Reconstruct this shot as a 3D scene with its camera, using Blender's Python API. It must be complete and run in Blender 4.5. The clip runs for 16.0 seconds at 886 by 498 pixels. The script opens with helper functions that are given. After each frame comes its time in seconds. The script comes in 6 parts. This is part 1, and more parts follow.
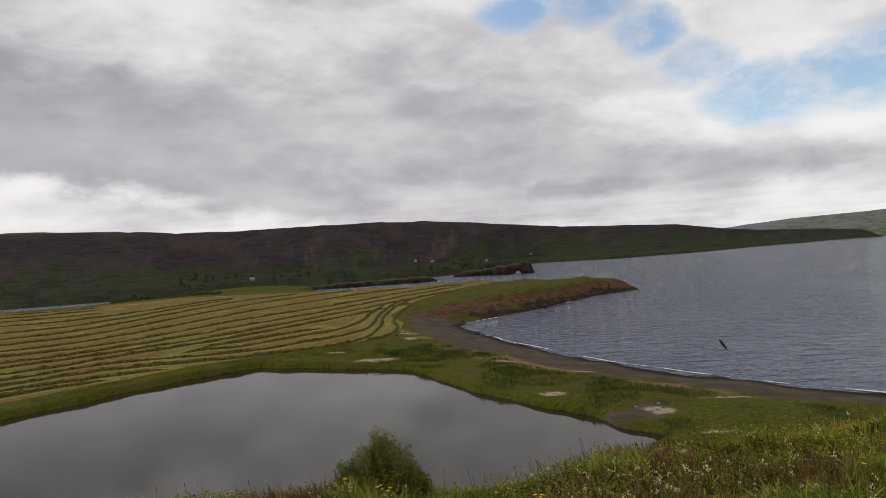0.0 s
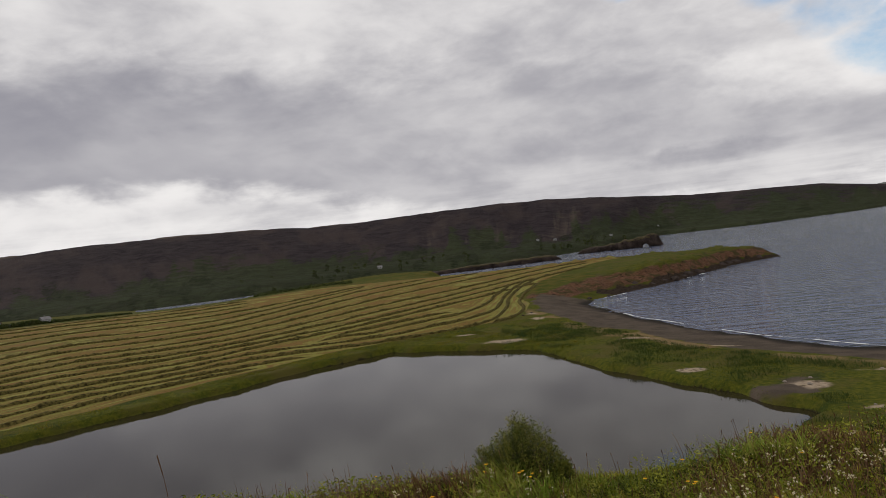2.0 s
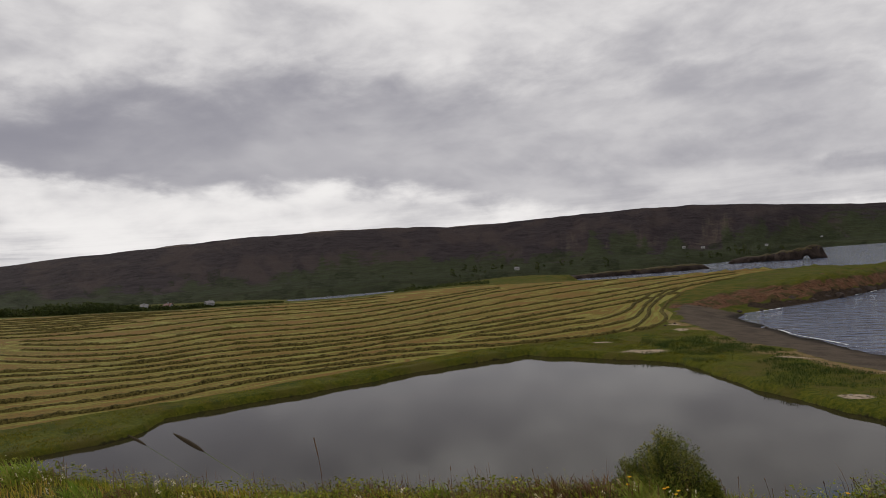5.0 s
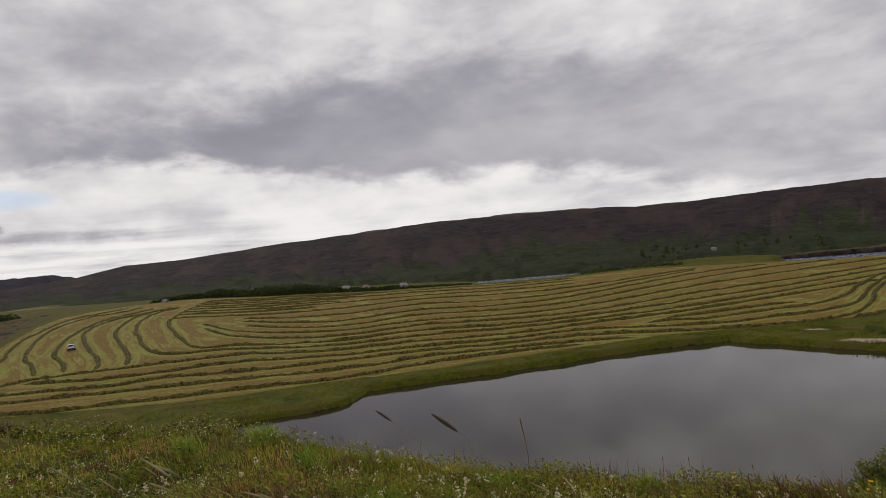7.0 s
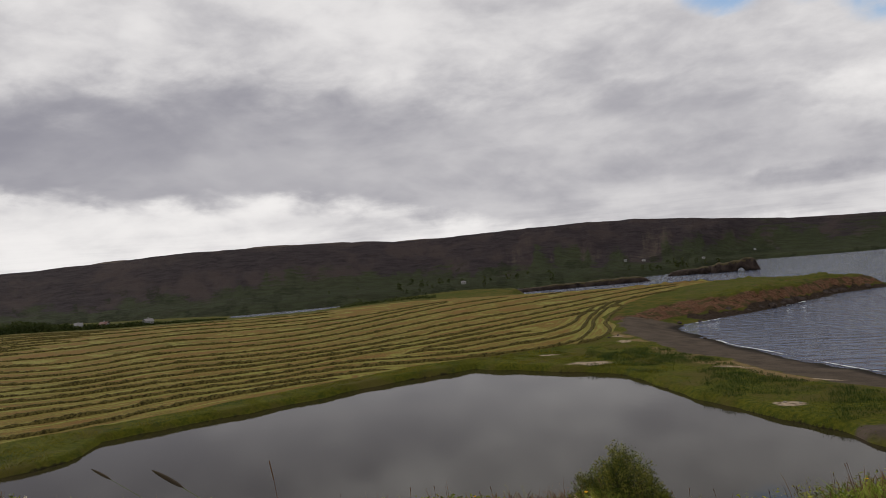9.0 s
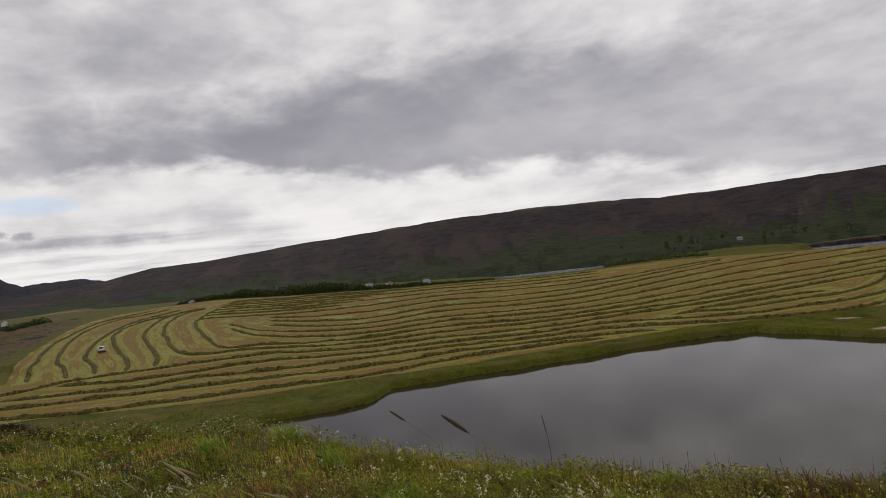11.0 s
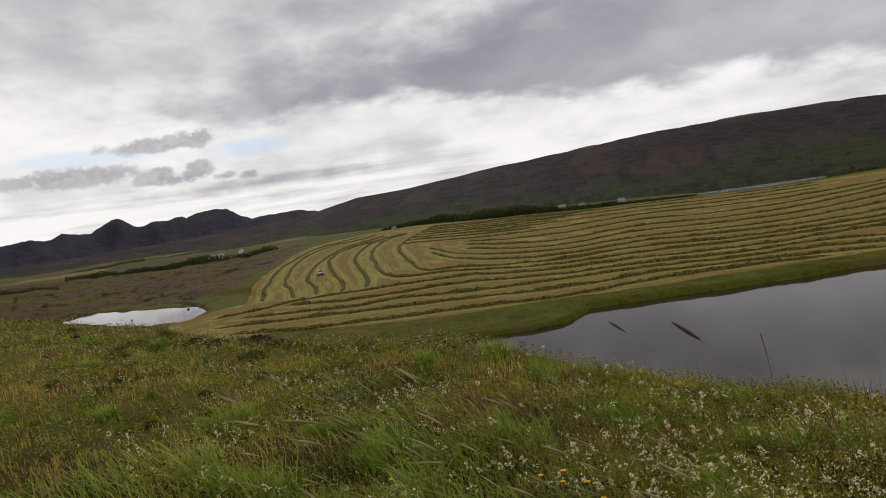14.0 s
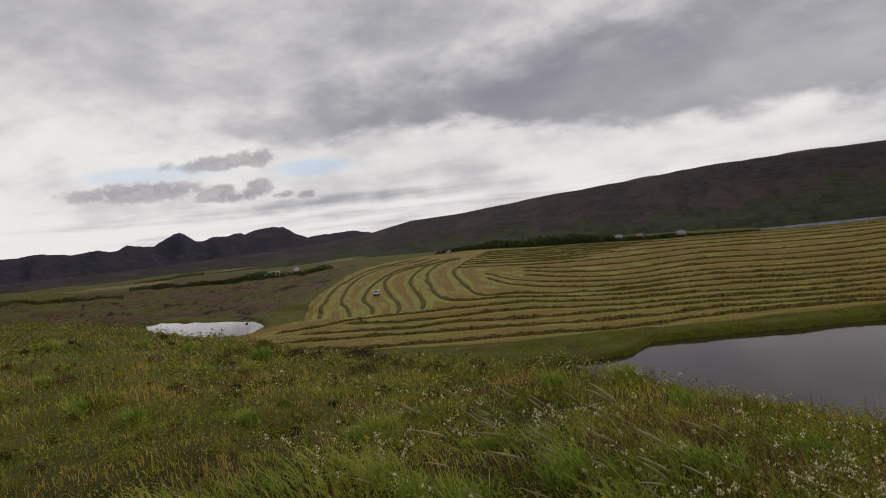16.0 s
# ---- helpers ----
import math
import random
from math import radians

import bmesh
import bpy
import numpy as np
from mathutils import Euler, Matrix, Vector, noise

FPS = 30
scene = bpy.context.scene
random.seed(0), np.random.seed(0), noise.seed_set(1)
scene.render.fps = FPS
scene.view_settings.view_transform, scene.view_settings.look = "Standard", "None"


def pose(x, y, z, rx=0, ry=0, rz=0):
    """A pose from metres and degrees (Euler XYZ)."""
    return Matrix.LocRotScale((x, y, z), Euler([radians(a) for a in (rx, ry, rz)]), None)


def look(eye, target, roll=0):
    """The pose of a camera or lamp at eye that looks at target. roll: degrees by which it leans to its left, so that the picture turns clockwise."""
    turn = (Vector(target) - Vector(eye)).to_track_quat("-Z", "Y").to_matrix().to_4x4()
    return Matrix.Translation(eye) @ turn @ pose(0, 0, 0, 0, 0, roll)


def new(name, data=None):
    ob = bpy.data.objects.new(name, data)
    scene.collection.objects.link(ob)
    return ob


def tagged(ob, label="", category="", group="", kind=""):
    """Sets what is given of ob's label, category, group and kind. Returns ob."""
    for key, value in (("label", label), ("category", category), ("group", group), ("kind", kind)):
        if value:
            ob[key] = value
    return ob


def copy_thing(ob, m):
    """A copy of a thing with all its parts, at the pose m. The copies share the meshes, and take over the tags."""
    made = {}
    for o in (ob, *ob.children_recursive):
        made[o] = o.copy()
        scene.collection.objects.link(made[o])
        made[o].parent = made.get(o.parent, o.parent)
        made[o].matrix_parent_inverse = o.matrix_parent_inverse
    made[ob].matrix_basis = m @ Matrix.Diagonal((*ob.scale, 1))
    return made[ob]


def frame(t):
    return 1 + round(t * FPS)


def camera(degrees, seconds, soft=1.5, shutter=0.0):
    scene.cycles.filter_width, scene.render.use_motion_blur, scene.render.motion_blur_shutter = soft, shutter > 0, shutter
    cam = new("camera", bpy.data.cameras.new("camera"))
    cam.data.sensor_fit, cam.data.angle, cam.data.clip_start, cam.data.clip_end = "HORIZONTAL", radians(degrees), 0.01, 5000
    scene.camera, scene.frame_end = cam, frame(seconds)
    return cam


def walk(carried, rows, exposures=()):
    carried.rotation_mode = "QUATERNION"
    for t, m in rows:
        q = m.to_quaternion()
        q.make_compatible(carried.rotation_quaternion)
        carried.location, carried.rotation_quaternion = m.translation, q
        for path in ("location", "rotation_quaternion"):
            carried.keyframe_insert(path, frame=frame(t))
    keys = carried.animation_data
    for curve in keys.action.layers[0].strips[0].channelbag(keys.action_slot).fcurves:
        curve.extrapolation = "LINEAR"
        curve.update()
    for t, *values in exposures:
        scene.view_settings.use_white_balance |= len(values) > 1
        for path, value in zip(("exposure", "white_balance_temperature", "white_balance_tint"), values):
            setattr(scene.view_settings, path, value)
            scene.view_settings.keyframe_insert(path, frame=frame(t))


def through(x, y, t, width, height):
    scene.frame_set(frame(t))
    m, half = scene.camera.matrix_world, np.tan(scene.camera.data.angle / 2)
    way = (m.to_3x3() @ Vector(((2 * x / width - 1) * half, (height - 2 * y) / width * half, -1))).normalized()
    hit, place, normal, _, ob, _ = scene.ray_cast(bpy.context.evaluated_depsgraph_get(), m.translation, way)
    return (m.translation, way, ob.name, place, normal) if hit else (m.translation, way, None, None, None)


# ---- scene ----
cam = camera(65.75, 16.0, soft=0.55, shutter=0.07)
# seconds, eye, pitch, roll, yaw
PATH = [
    (0.0, -0.00, -0.00, 15.00, 0.80, 3.30, 0.00),
    (0.5, -0.03, 0.09, 15.03, 0.45, 5.96, 2.70),
    (1.0, -0.07, 0.14, 15.02, 0.13, 6.36, 9.37),
    (1.5, -0.05, 0.13, 15.03, 0.28, 6.33, 10.02),
    (2.0, -0.06, 0.12, 15.02, 0.13, 6.73, 10.22),
    (2.5, -0.05, 0.09, 15.03, 0.78, 6.61, 10.12),
    (3.0, -0.06, 0.10, 15.03, 0.26, 5.55, 12.56),
    (3.5, -0.08, 0.05, 15.04, 0.84, 5.06, 16.57),
    (3.7, -0.08, 0.03, 15.04, 1.04, 5.26, 17.96),
    (4.8, -0.12, -0.02, 15.06, 1.30, 4.60, 21.50),
    (6.0, -0.17, -0.08, 15.08, 1.54, 3.99, 24.73),
    (6.5, -0.21, -0.13, 15.10, 0.56, 6.23, 31.75),
    (7.0, -0.25, -0.19, 15.12, 1.13, 4.99, 37.16),
    (7.5, -0.30, -0.18, 15.13, 1.90, 3.41, 39.94),
    (8.0, -0.24, -0.12, 15.13, 2.17, 3.44, 26.93),
    (8.2, -0.22, -0.12, 15.12, 2.56, 4.22, 23.46),
    (8.6, -0.21, -0.12, 15.13, 2.50, 4.60, 18.60),
    (9.2, -0.20, -0.12, 15.13, 2.10, 4.90, 17.20),
    (9.8, -0.18, -0.12, 15.13, 1.70, 5.30, 21.80),
    (10.3, -0.17, -0.12, 15.13, 1.35, 5.66, 30.01),
    (10.5, -0.21, -0.10, 15.12, 1.54, 5.74, 33.07),
    (11.0, -0.24, -0.11, 15.12, 0.98, 6.22, 39.05),
    (11.5, -0.27, -0.13, 15.12, 0.33, 6.67, 43.61),
    (12.0, -0.30, -0.14, 15.11, -0.20, 6.27, 45.59),
    (12.5, -0.33, -0.13, 15.11, -0.51, 5.36, 46.04),
    (13.0, -0.35, -0.17, 15.11, -1.02, 5.77, 49.36),
    (13.5, -0.39, -0.19, 15.11, -1.06, 7.32, 49.38),
    (14.0, -0.27, -0.25, 15.10, -3.46, 8.49, 55.08),
    (14.5, -0.25, -0.34, 15.10, -4.32, 10.02, 58.70),
    (15.0, -0.15, -0.73, 15.13, -3.16, 14.83, 61.46),
    (15.5, -0.25, -1.14, 15.09, -7.01, 13.09, 62.88),
    (16.0, -0.94, -1.18, 15.14, -0.80, 6.40, 59.49),
]

walk(cam, [(t, pose(x, y, z, 90 + pitch, roll, yaw)) for t, x, y, z, pitch, roll, yaw in PATH],
     exposures=[(0.0, 0.05), (0.5, -0.14), (1.5, -0.03), (8.2, 0.0), (12.5, 0.06), (14.5, 0.12), (15.5, 0.08), (16.0, -0.1)])

EYE = 15.0          # the eye's height over the sea
SUN_AZ, SUN_EL = 62.0, 27.0


def az_vec(az, el=0.0):
    a, e = radians(az), radians(el)
    return Vector((-math.sin(a) * math.cos(e), math.cos(a) * math.cos(e), math.sin(e)))


# ---- node helpers ----
class Tree:
    def __init__(self, nt):
        self.nt = nt

    def n(self, kind, **props):
        node = self.nt.nodes.new(kind)
        ins = props.pop("ins", {})
        if "operation" in props:
            node.operation = props["operation"]
        if "use_clamp" in props:
            node.use_clamp = props["use_clamp"]
        if "interpolation_type" in props:
            node.interpolation_type = props["interpolation_type"]
        if "data_type" in props:
            node.data_type, node.blend_type = props["data_type"], props["blend_type"]
        if "attribute_name" in props:
            node.attribute_name = props["attribute_name"]
        if "sky_type" in props:
            node.sky_type, node.sun_disc, node.altitude = props["sky_type"], props["sun_disc"], props["altitude"]
            node.sun_elevation, node.sun_rotation = props["sun_elevation"], props["sun_rotation"]
            node.air_density, node.dust_density, node.ozone_density = props["air_density"], props["dust_density"], props["ozone_density"]
        for k, v in ins.items():
            self.put(node.inputs[k], v)
        return node

    def put(self, socket, v):
        if hasattr(v, "is_output"):
            self.nt.links.new(v, socket)
        else:
            socket.default_value = v

    def math(self, op, a, b=0.0, c=0.0, clamp=False):
        node = self.n("ShaderNodeMath", operation=op, use_clamp=clamp)
        for i, v in enumerate((a, b, c)):
            self.put(node.inputs[i], v)
        return node.outputs[0]

    def mapr(self, v, a, b, c=0.0, d=1.0, smooth=True):
        node = self.n("ShaderNodeMapRange", interpolation_type="SMOOTHSTEP" if smooth else "LINEAR")
        for i, q in enumerate((v, a, b, c, d)):
            self.put(node.inputs[i], q)
        return node.outputs[0]

    def mix(self, fac, a, b, mode="MIX"):
        node = self.n("ShaderNodeMix", data_type="RGBA", blend_type=mode)
        self.put(node.inputs[0], fac)
        for i, q in ((6, a), (7, b)):
            self.put(node.inputs[i], (*q, 1.0) if isinstance(q, tuple) and len(q) == 3 else q)
        return node.outputs[2]

    def noise(self, vec, scale, detail=4.0, rough=0.55, dist=0.0):
        node = self.n("ShaderNodeTexNoise", ins={"Scale": scale, "Detail": detail, "Roughness": rough, "Distortion": dist})
        if vec is not None:
            self.put(node.inputs["Vector"], vec)
        return node.outputs["Fac"]

    def scaled(self, vec, s):
        node = self.n("ShaderNodeVectorMath", operation="MULTIPLY")
        self.put(node.inputs[0], vec)
        node.inputs[1].default_value = s
        return node.outputs[0]

    def attr(self, name):
        return self.n("ShaderNodeAttribute", attribute_name=name).outputs["Fac"]


# ---- sky ----
# heavier clouds and blue gaps: azimuth west of north, elevation, half width, half height, depth
CLOUDS = [(-12, 5.1, 6, 1.0, 0.26), (-8, 7.5, 14, 2.0, 0.12), (-29, 6.3, 6, 1.3, 0.2), (69, 4.1, 11, 0.7, 0.40), (62, 2.9, 12, 0.3, 0.16), (75, 2.6, 9, 0.3, 0.14), (28, 5.2, 6, 1.0, 0.14), (85, 6, 12, 6, -0.14), (66, 17.5, 10, 2.5, 0.14)]
# small heaped clouds low in the west: azimuth, elevation, half width, half height
HEAPS = [(82.8, 6.15, 5.0, 0.75), (77.2, 5.45, 1.7, 0.6), (76.7, 5.9, 1.0, 0.5), (74.4, 5.45, 1.9, 0.6), (74.0, 6.0, 1.1, 0.55), (72.2, 5.1, 1.2, 0.35), (75.4, 5.2, 3.0, 0.4), (70.2, 4.95, 0.9, 0.4), (76.5, 7.95, 3.8, 0.6), (73.8, 8.2, 1.6, 0.7)]
GAPS = [(-7.5, 19.0, 3.4, 1.3, 0.95), (-13.0, 19.4, 3.6, 1.7, 0.95), (-17.4, 16.6, 2.6, 2.2, 0.95), (-20.8, 13.8, 3.2, 1.7, 0.9), (-26.0, 10.9, 4.6, 2.4, 0.97), (-31.6, 11.3, 5.2, 2.5, 0.97), (-37, 12.8, 6, 2.6, 0.9), (69.8, 7.0, 3.5, 0.7, 0.5), (82, 7.4, 5, 0.6, 0.4)]
world = bpy.data.worlds.new("sky")
scene.world = world
world.use_nodes = True
world.node_tree.nodes.clear()
W = Tree(world.node_tree)
way = W.n("ShaderNodeTexCoord").outputs["Generated"]
nish = W.n("ShaderNodeTexSky", sky_type="NISHITA", sun_disc=False, sun_elevation=radians(SUN_EL), sun_rotation=radians(-SUN_AZ), altitude=20.0,
           air_density=1.0, dust_density=0.3, ozone_density=1.0)
blue = W.mix(1.0, nish.outputs[0], (0.15, 0.15, 0.15), "MULTIPLY")
blue = W.mix(1.0, blue, (0.42, 0.60, 0.84), "DARKEN")
sep = W.n("ShaderNodeSeparateXYZ", ins={0: way})
zed = sep.outputs[2]
# the cloud deck lies flat over the land: its shapes are drawn out sideways towards the horizon
flat = W.math("ADD", W.math("MAXIMUM", zed, 0.0), 0.14)
deck = W.n("ShaderNodeCombineXYZ", ins={0: W.math("DIVIDE", sep.outputs[0], flat), 1: W.math("DIVIDE", sep.outputs[1], flat), 2: 0.0}).outputs[0]
big = W.noise(W.scaled(deck, (1, 1, 1)), 0.55, 5.0, 0.5, 0.4)
mid = W.noise(W.scaled(way, (1.0, 1.0, 2.4)), 4.2, 7.0, 0.52, 0.35)
fine = W.noise(W.scaled(way, (1.0, 1.0, 1.6)), 13.0, 8.0, 0.6, 0.2)
puff = W.noise(W.scaled(way, (1.0, 1.0, 1.4)), 34.0, 7.0, 0.62, 0.0)


def lobe(az, el, wide, high, crisp=False):
    """1 in the sky's direction az, el, falling to 0 at wide and high degrees from it."""
    d = az_vec(az, el)
    side = Vector((-d.y, d.x, 0)).normalized()
    up = d.cross(side) * -1
    u = W.n("ShaderNodeVectorMath", operation="DOT_PRODUCT", ins={0: way, 1: side}).outputs["Value"]
    v = W.n("ShaderNodeVectorMath", operation="DOT_PRODUCT", ins={0: way, 1: up}).outputs["Value"]
    f = W.n("ShaderNodeVectorMath", operation="DOT_PRODUCT", ins={0: way, 1: d}).outputs["Value"]
    u = W.math("MULTIPLY", u, 1 / math.sin(radians(wide)))
    v = W.math("MULTIPLY", v, 1 / math.sin(radians(high)))
    q = W.math("ADD", W.math("MULTIPLY", u, u), W.math("MULTIPLY", v, v))
    wob = W.math("MULTIPLY_ADD", W.math("SUBTRACT", mid, 0.5), 3.2, 0.0)
    q = W.math("ADD", q, W.math("MULTIPLY", W.math("SUBTRACT", puff, 0.5), 5.0) if crisp else W.math("ADD", wob, W.math("MULTIPLY", W.math("SUBTRACT", fine, 0.5), 2.4)))
    return W.math("MULTIPLY", W.mapr(q, 1.5, 0.2 if crisp else -0.2), W.math("GREATER_THAN", f, 0.2))




def along(pairs, low, high):
    """A value by the bearing west of north, from pairs of bearing and value."""
    ramp = W.n("ShaderNodeValToRGB", ins={0: W.mapr(bearing_of, -60.0, 120.0, smooth=False)})
    el = ramp.color_ramp.elements
    while len(el) < len(pairs):
        el.new(0.5)
    for e, (az, v) in zip(el, pairs):
        q = (v - low) / (high - low)
        e.position, e.color = (az + 60) / 180, (q, q, q, 1)
    return W.math("MULTIPLY_ADD", ramp.outputs[0], high - low, low)


bearing_of = W.math("MULTIPLY", W.math("ARCTAN2", W.math("MULTIPLY", sep.outputs[0], -1.0), sep.outputs[1]), 180 / math.pi)
rise = W.math("MULTIPLY", W.math("ARCSINE", zed), 180 / math.pi)
# stretched shapes: long low rolls, torn edges
roll = W.noise(W.scaled(way, (1.0, 1.0, 2.8)), 3.4, 5.0, 0.5, 0.5)
torn = W.noise(W.scaled(way, (1.0, 1.0, 2.2)), 12.0, 6.0, 0.55, 0.2)
thick = W.math("ADD", W.math("MULTIPLY", big, 0.38), W.math("ADD", W.math("MULTIPLY", mid, 0.40), W.math("MULTIPLY", torn, 0.24)))
streak = W.noise(W.scaled(way, (1.0, 1.0, 16.0)), 4.5, 5.0, 0.6, 0.2)
low_sky = W.mapr(zed, 0.12, 0.03)
thick = W.math("ADD", thick, W.math("MULTIPLY", W.math("SUBTRACT", streak, 0.5), W.math("MULTIPLY", low_sky, W.mapr(bearing_of, 35.0, 65.0, 0.30, 0.75))))
thick = W.math("SUBTRACT", thick, W.math("MULTIPLY", low_sky, 0.05))
grey = W.mapr(thick, 0.36, 0.66, 0.82, 0.52)
grey = W.math("MULTIPLY", grey, W.mapr(rise, 11.0, 18.0, 1.0, 0.86))
# the heavy bank of cloud: its foot, its top and its depth by the bearing
foot_at = along(((-45, 5), (-30, 5), (-20, 2.2), (-10, 1.5), (0, 1.5), (8, 2.2), (15, 3.8), (20, 5.0), (26, 5.8), (35, 6.8), (45, 7.6), (54, 8.2), (64, 8.9), (72, 8.8), (84, 9.0), (110, 9.0)), 0, 30)
top_at = along(((-45, 6), (-30, 7.5), (-20, 10), (-10, 13), (0, 14.6), (10, 15.5), (18, 16.2), (26, 16.8), (35, 17.0), (45, 16.4), (54, 15.4), (62, 14.2), (70, 13.0), (80, 12), (110, 11)), 0, 30)
depth_at = along(((-45, 0.1), (-30, 0.16), (-15, 0.24), (-5, 0.25), (5, 0.24), (15, 0.32), (25, 0.40), (35, 0.46), (45, 0.48), (55, 0.47), (65, 0.41), (73, 0.31), (82, 0.20), (110, 0.12)), 0, 1)
ragged = W.math("ADD", W.math("MULTIPLY", W.math("SUBTRACT", roll, 0.5), 5.0), W.math("MULTIPLY", W.math("SUBTRACT", torn, 0.5), 2.6))
over = W.math("SUBTRACT", W.math("ADD", rise, ragged), foot_at)
under = W.math("SUBTRACT", W.math("ADD", top_at, W.math("MULTIPLY", ragged, 1.5)), rise)
bank = W.math("MULTIPLY", W.mapr(over, -0.5, 1.1), W.mapr(under, -1.5, 4.0))
bank = W.math("MULTIPLY", bank, W.mapr(W.math("ADD", roll, W.math("MULTIPLY", torn, 0.6)), 1.05, 0.6, 0.75, 1.0))
grey = W.math("MULTIPLY", grey, W.math("SUBTRACT", 1.0, W.math("MULTIPLY", bank, depth_at)))
for az, el, wide, high, deep in CLOUDS:
    grey = W.math("MULTIPLY", grey, W.math("SUBTRACT", 1.0, W.math("MULTIPLY", lobe(az, el, wide, high), deep)))
cloud = W.mix(W.mapr(grey, 0.25, 0.85), (0.268, 0.264, 0.308), (0.885, 0.862, 0.850))
gap = 0.0
for az, el, wide, high, deep in GAPS:
    gap = W.math("MAXIMUM", gap, W.math("MULTIPLY", lobe(az, el, wide, high), deep))
gap = W.math("MULTIPLY", gap, W.mapr(W.math("ADD", torn, W.math("MULTIPLY", puff, 0.5)), 0.66, 0.98, 1.0, 0.5))
sky = W.mix(gap, cloud, blue)
heap = 0.0
for az, el, wide, high in HEAPS:
    heap = W.math("MAXIMUM", heap, lobe(az, el, wide, high, True))
sky = W.mix(W.math("MULTIPLY", heap, 0.8), sky, W.mix(W.mapr(puff, 0.35, 0.6), (0.46, 0.44, 0.46), (0.30, 0.285, 0.32)))
bg = W.n("ShaderNodeBackground", ins={"Color": sky, "Strength": 1.0})
W.nt.links.new(bg.outputs[0], W.n("ShaderNodeOutputWorld").inputs[0])

sun = new("sun", bpy.data.lights.new("sun", "SUN"))
sun.data.energy, sun.data.angle, sun.data.color = 1.1, radians(20), (1.0, 0.96, 0.9)
sun.matrix_world = look(az_vec(SUN_AZ, SUN_EL) * 100, (0, 0, 0))


# ---- materials ----
def material(name, rough=0.8, spec=0.3):
    m = bpy.data.materials.new(name)
    m.use_nodes = True
    t = Tree(m.node_tree)
    b = m.node_tree.nodes["Principled BSDF"]
    b.inputs["Roughness"].default_value = rough
    b.inputs["Specular IOR Level"].default_value = spec
    return m, t, b


def place(t):
    return t.n("ShaderNodeNewGeometry").outputs["Position"]


def bump(t, b, height, strength, distance):
    node = t.n("ShaderNodeBump", ins={"Height": height, "Strength": strength, "Distance": distance})
    t.nt.links.new(node.outputs[0], b.inputs["Normal"])


def plain(name, a, c, scale, rough=0.7, spec=0.3, metal=0.0, relief=0.0):
    """Two tones of one colour in noise of two sizes."""
    m, t, b = material(name, rough, spec)
    co = t.n("ShaderNodeTexCoord").outputs["Object"]
    f = t.math("ADD", t.math("MULTIPLY", t.noise(co, scale), 0.6), t.math("MULTIPLY", t.noise(co, scale * 7.3), 0.4))
    t.put(b.inputs["Base Color"], t.mix(t.mapr(f, 0.35, 0.65), a, c))
    b.inputs["Metallic"].default_value = metal
    if relief:
        bump(t, b, f, 0.6, relief)
    return m


def leafy(name, tones, rough=0.65, through=0.12, patch=0.6, even=0.55):
    """Blades and leaves: each of its own tone, and patches of tone over the ground."""
    m, t, b = material(name, rough, 0.03)
    g = t.n("ShaderNodeNewGeometry")
    rnd = g.outputs["Random Per Island"]
    p = t.noise(g.outputs["Position"], patch, 3.0)
    p = t.math("ADD", t.math("MULTIPLY", p, 0.65), t.math("MULTIPLY", t.noise(g.outputs["Position"], patch * 4.1, 2.0), 0.35))
    v = t.math("ADD", t.math("MULTIPLY", rnd, even), t.math("MULTIPLY", t.mapr(p, 0.39, 0.61), 1 - even))
    ramp = t.n("ShaderNodeValToRGB", ins={0: v})
    el = ramp.color_ramp.elements
    while len(el) < len(tones):
        el.new(0.5)
    for i, c in enumerate(tones):
        el[i].position = i / (len(tones) - 1)
        el[i].color = (c[0] * 1.06, c[1], c[2], 1)
    t.put(b.inputs["Base Color"], ramp.outputs[0])
    if through:
        tr = t.n("ShaderNodeBsdfTranslucent", ins={"Color": ramp.outputs[0]})
        mx = t.n("ShaderNodeMixShader", ins={0: through, 1: b.outputs[0], 2: tr.outputs[0]})
        out = [n for n in m.node_tree.nodes if n.type == "OUTPUT_MATERIAL"][0]
        m.node_tree.links.new(mx.outputs[0], out.inputs[0])
    return m


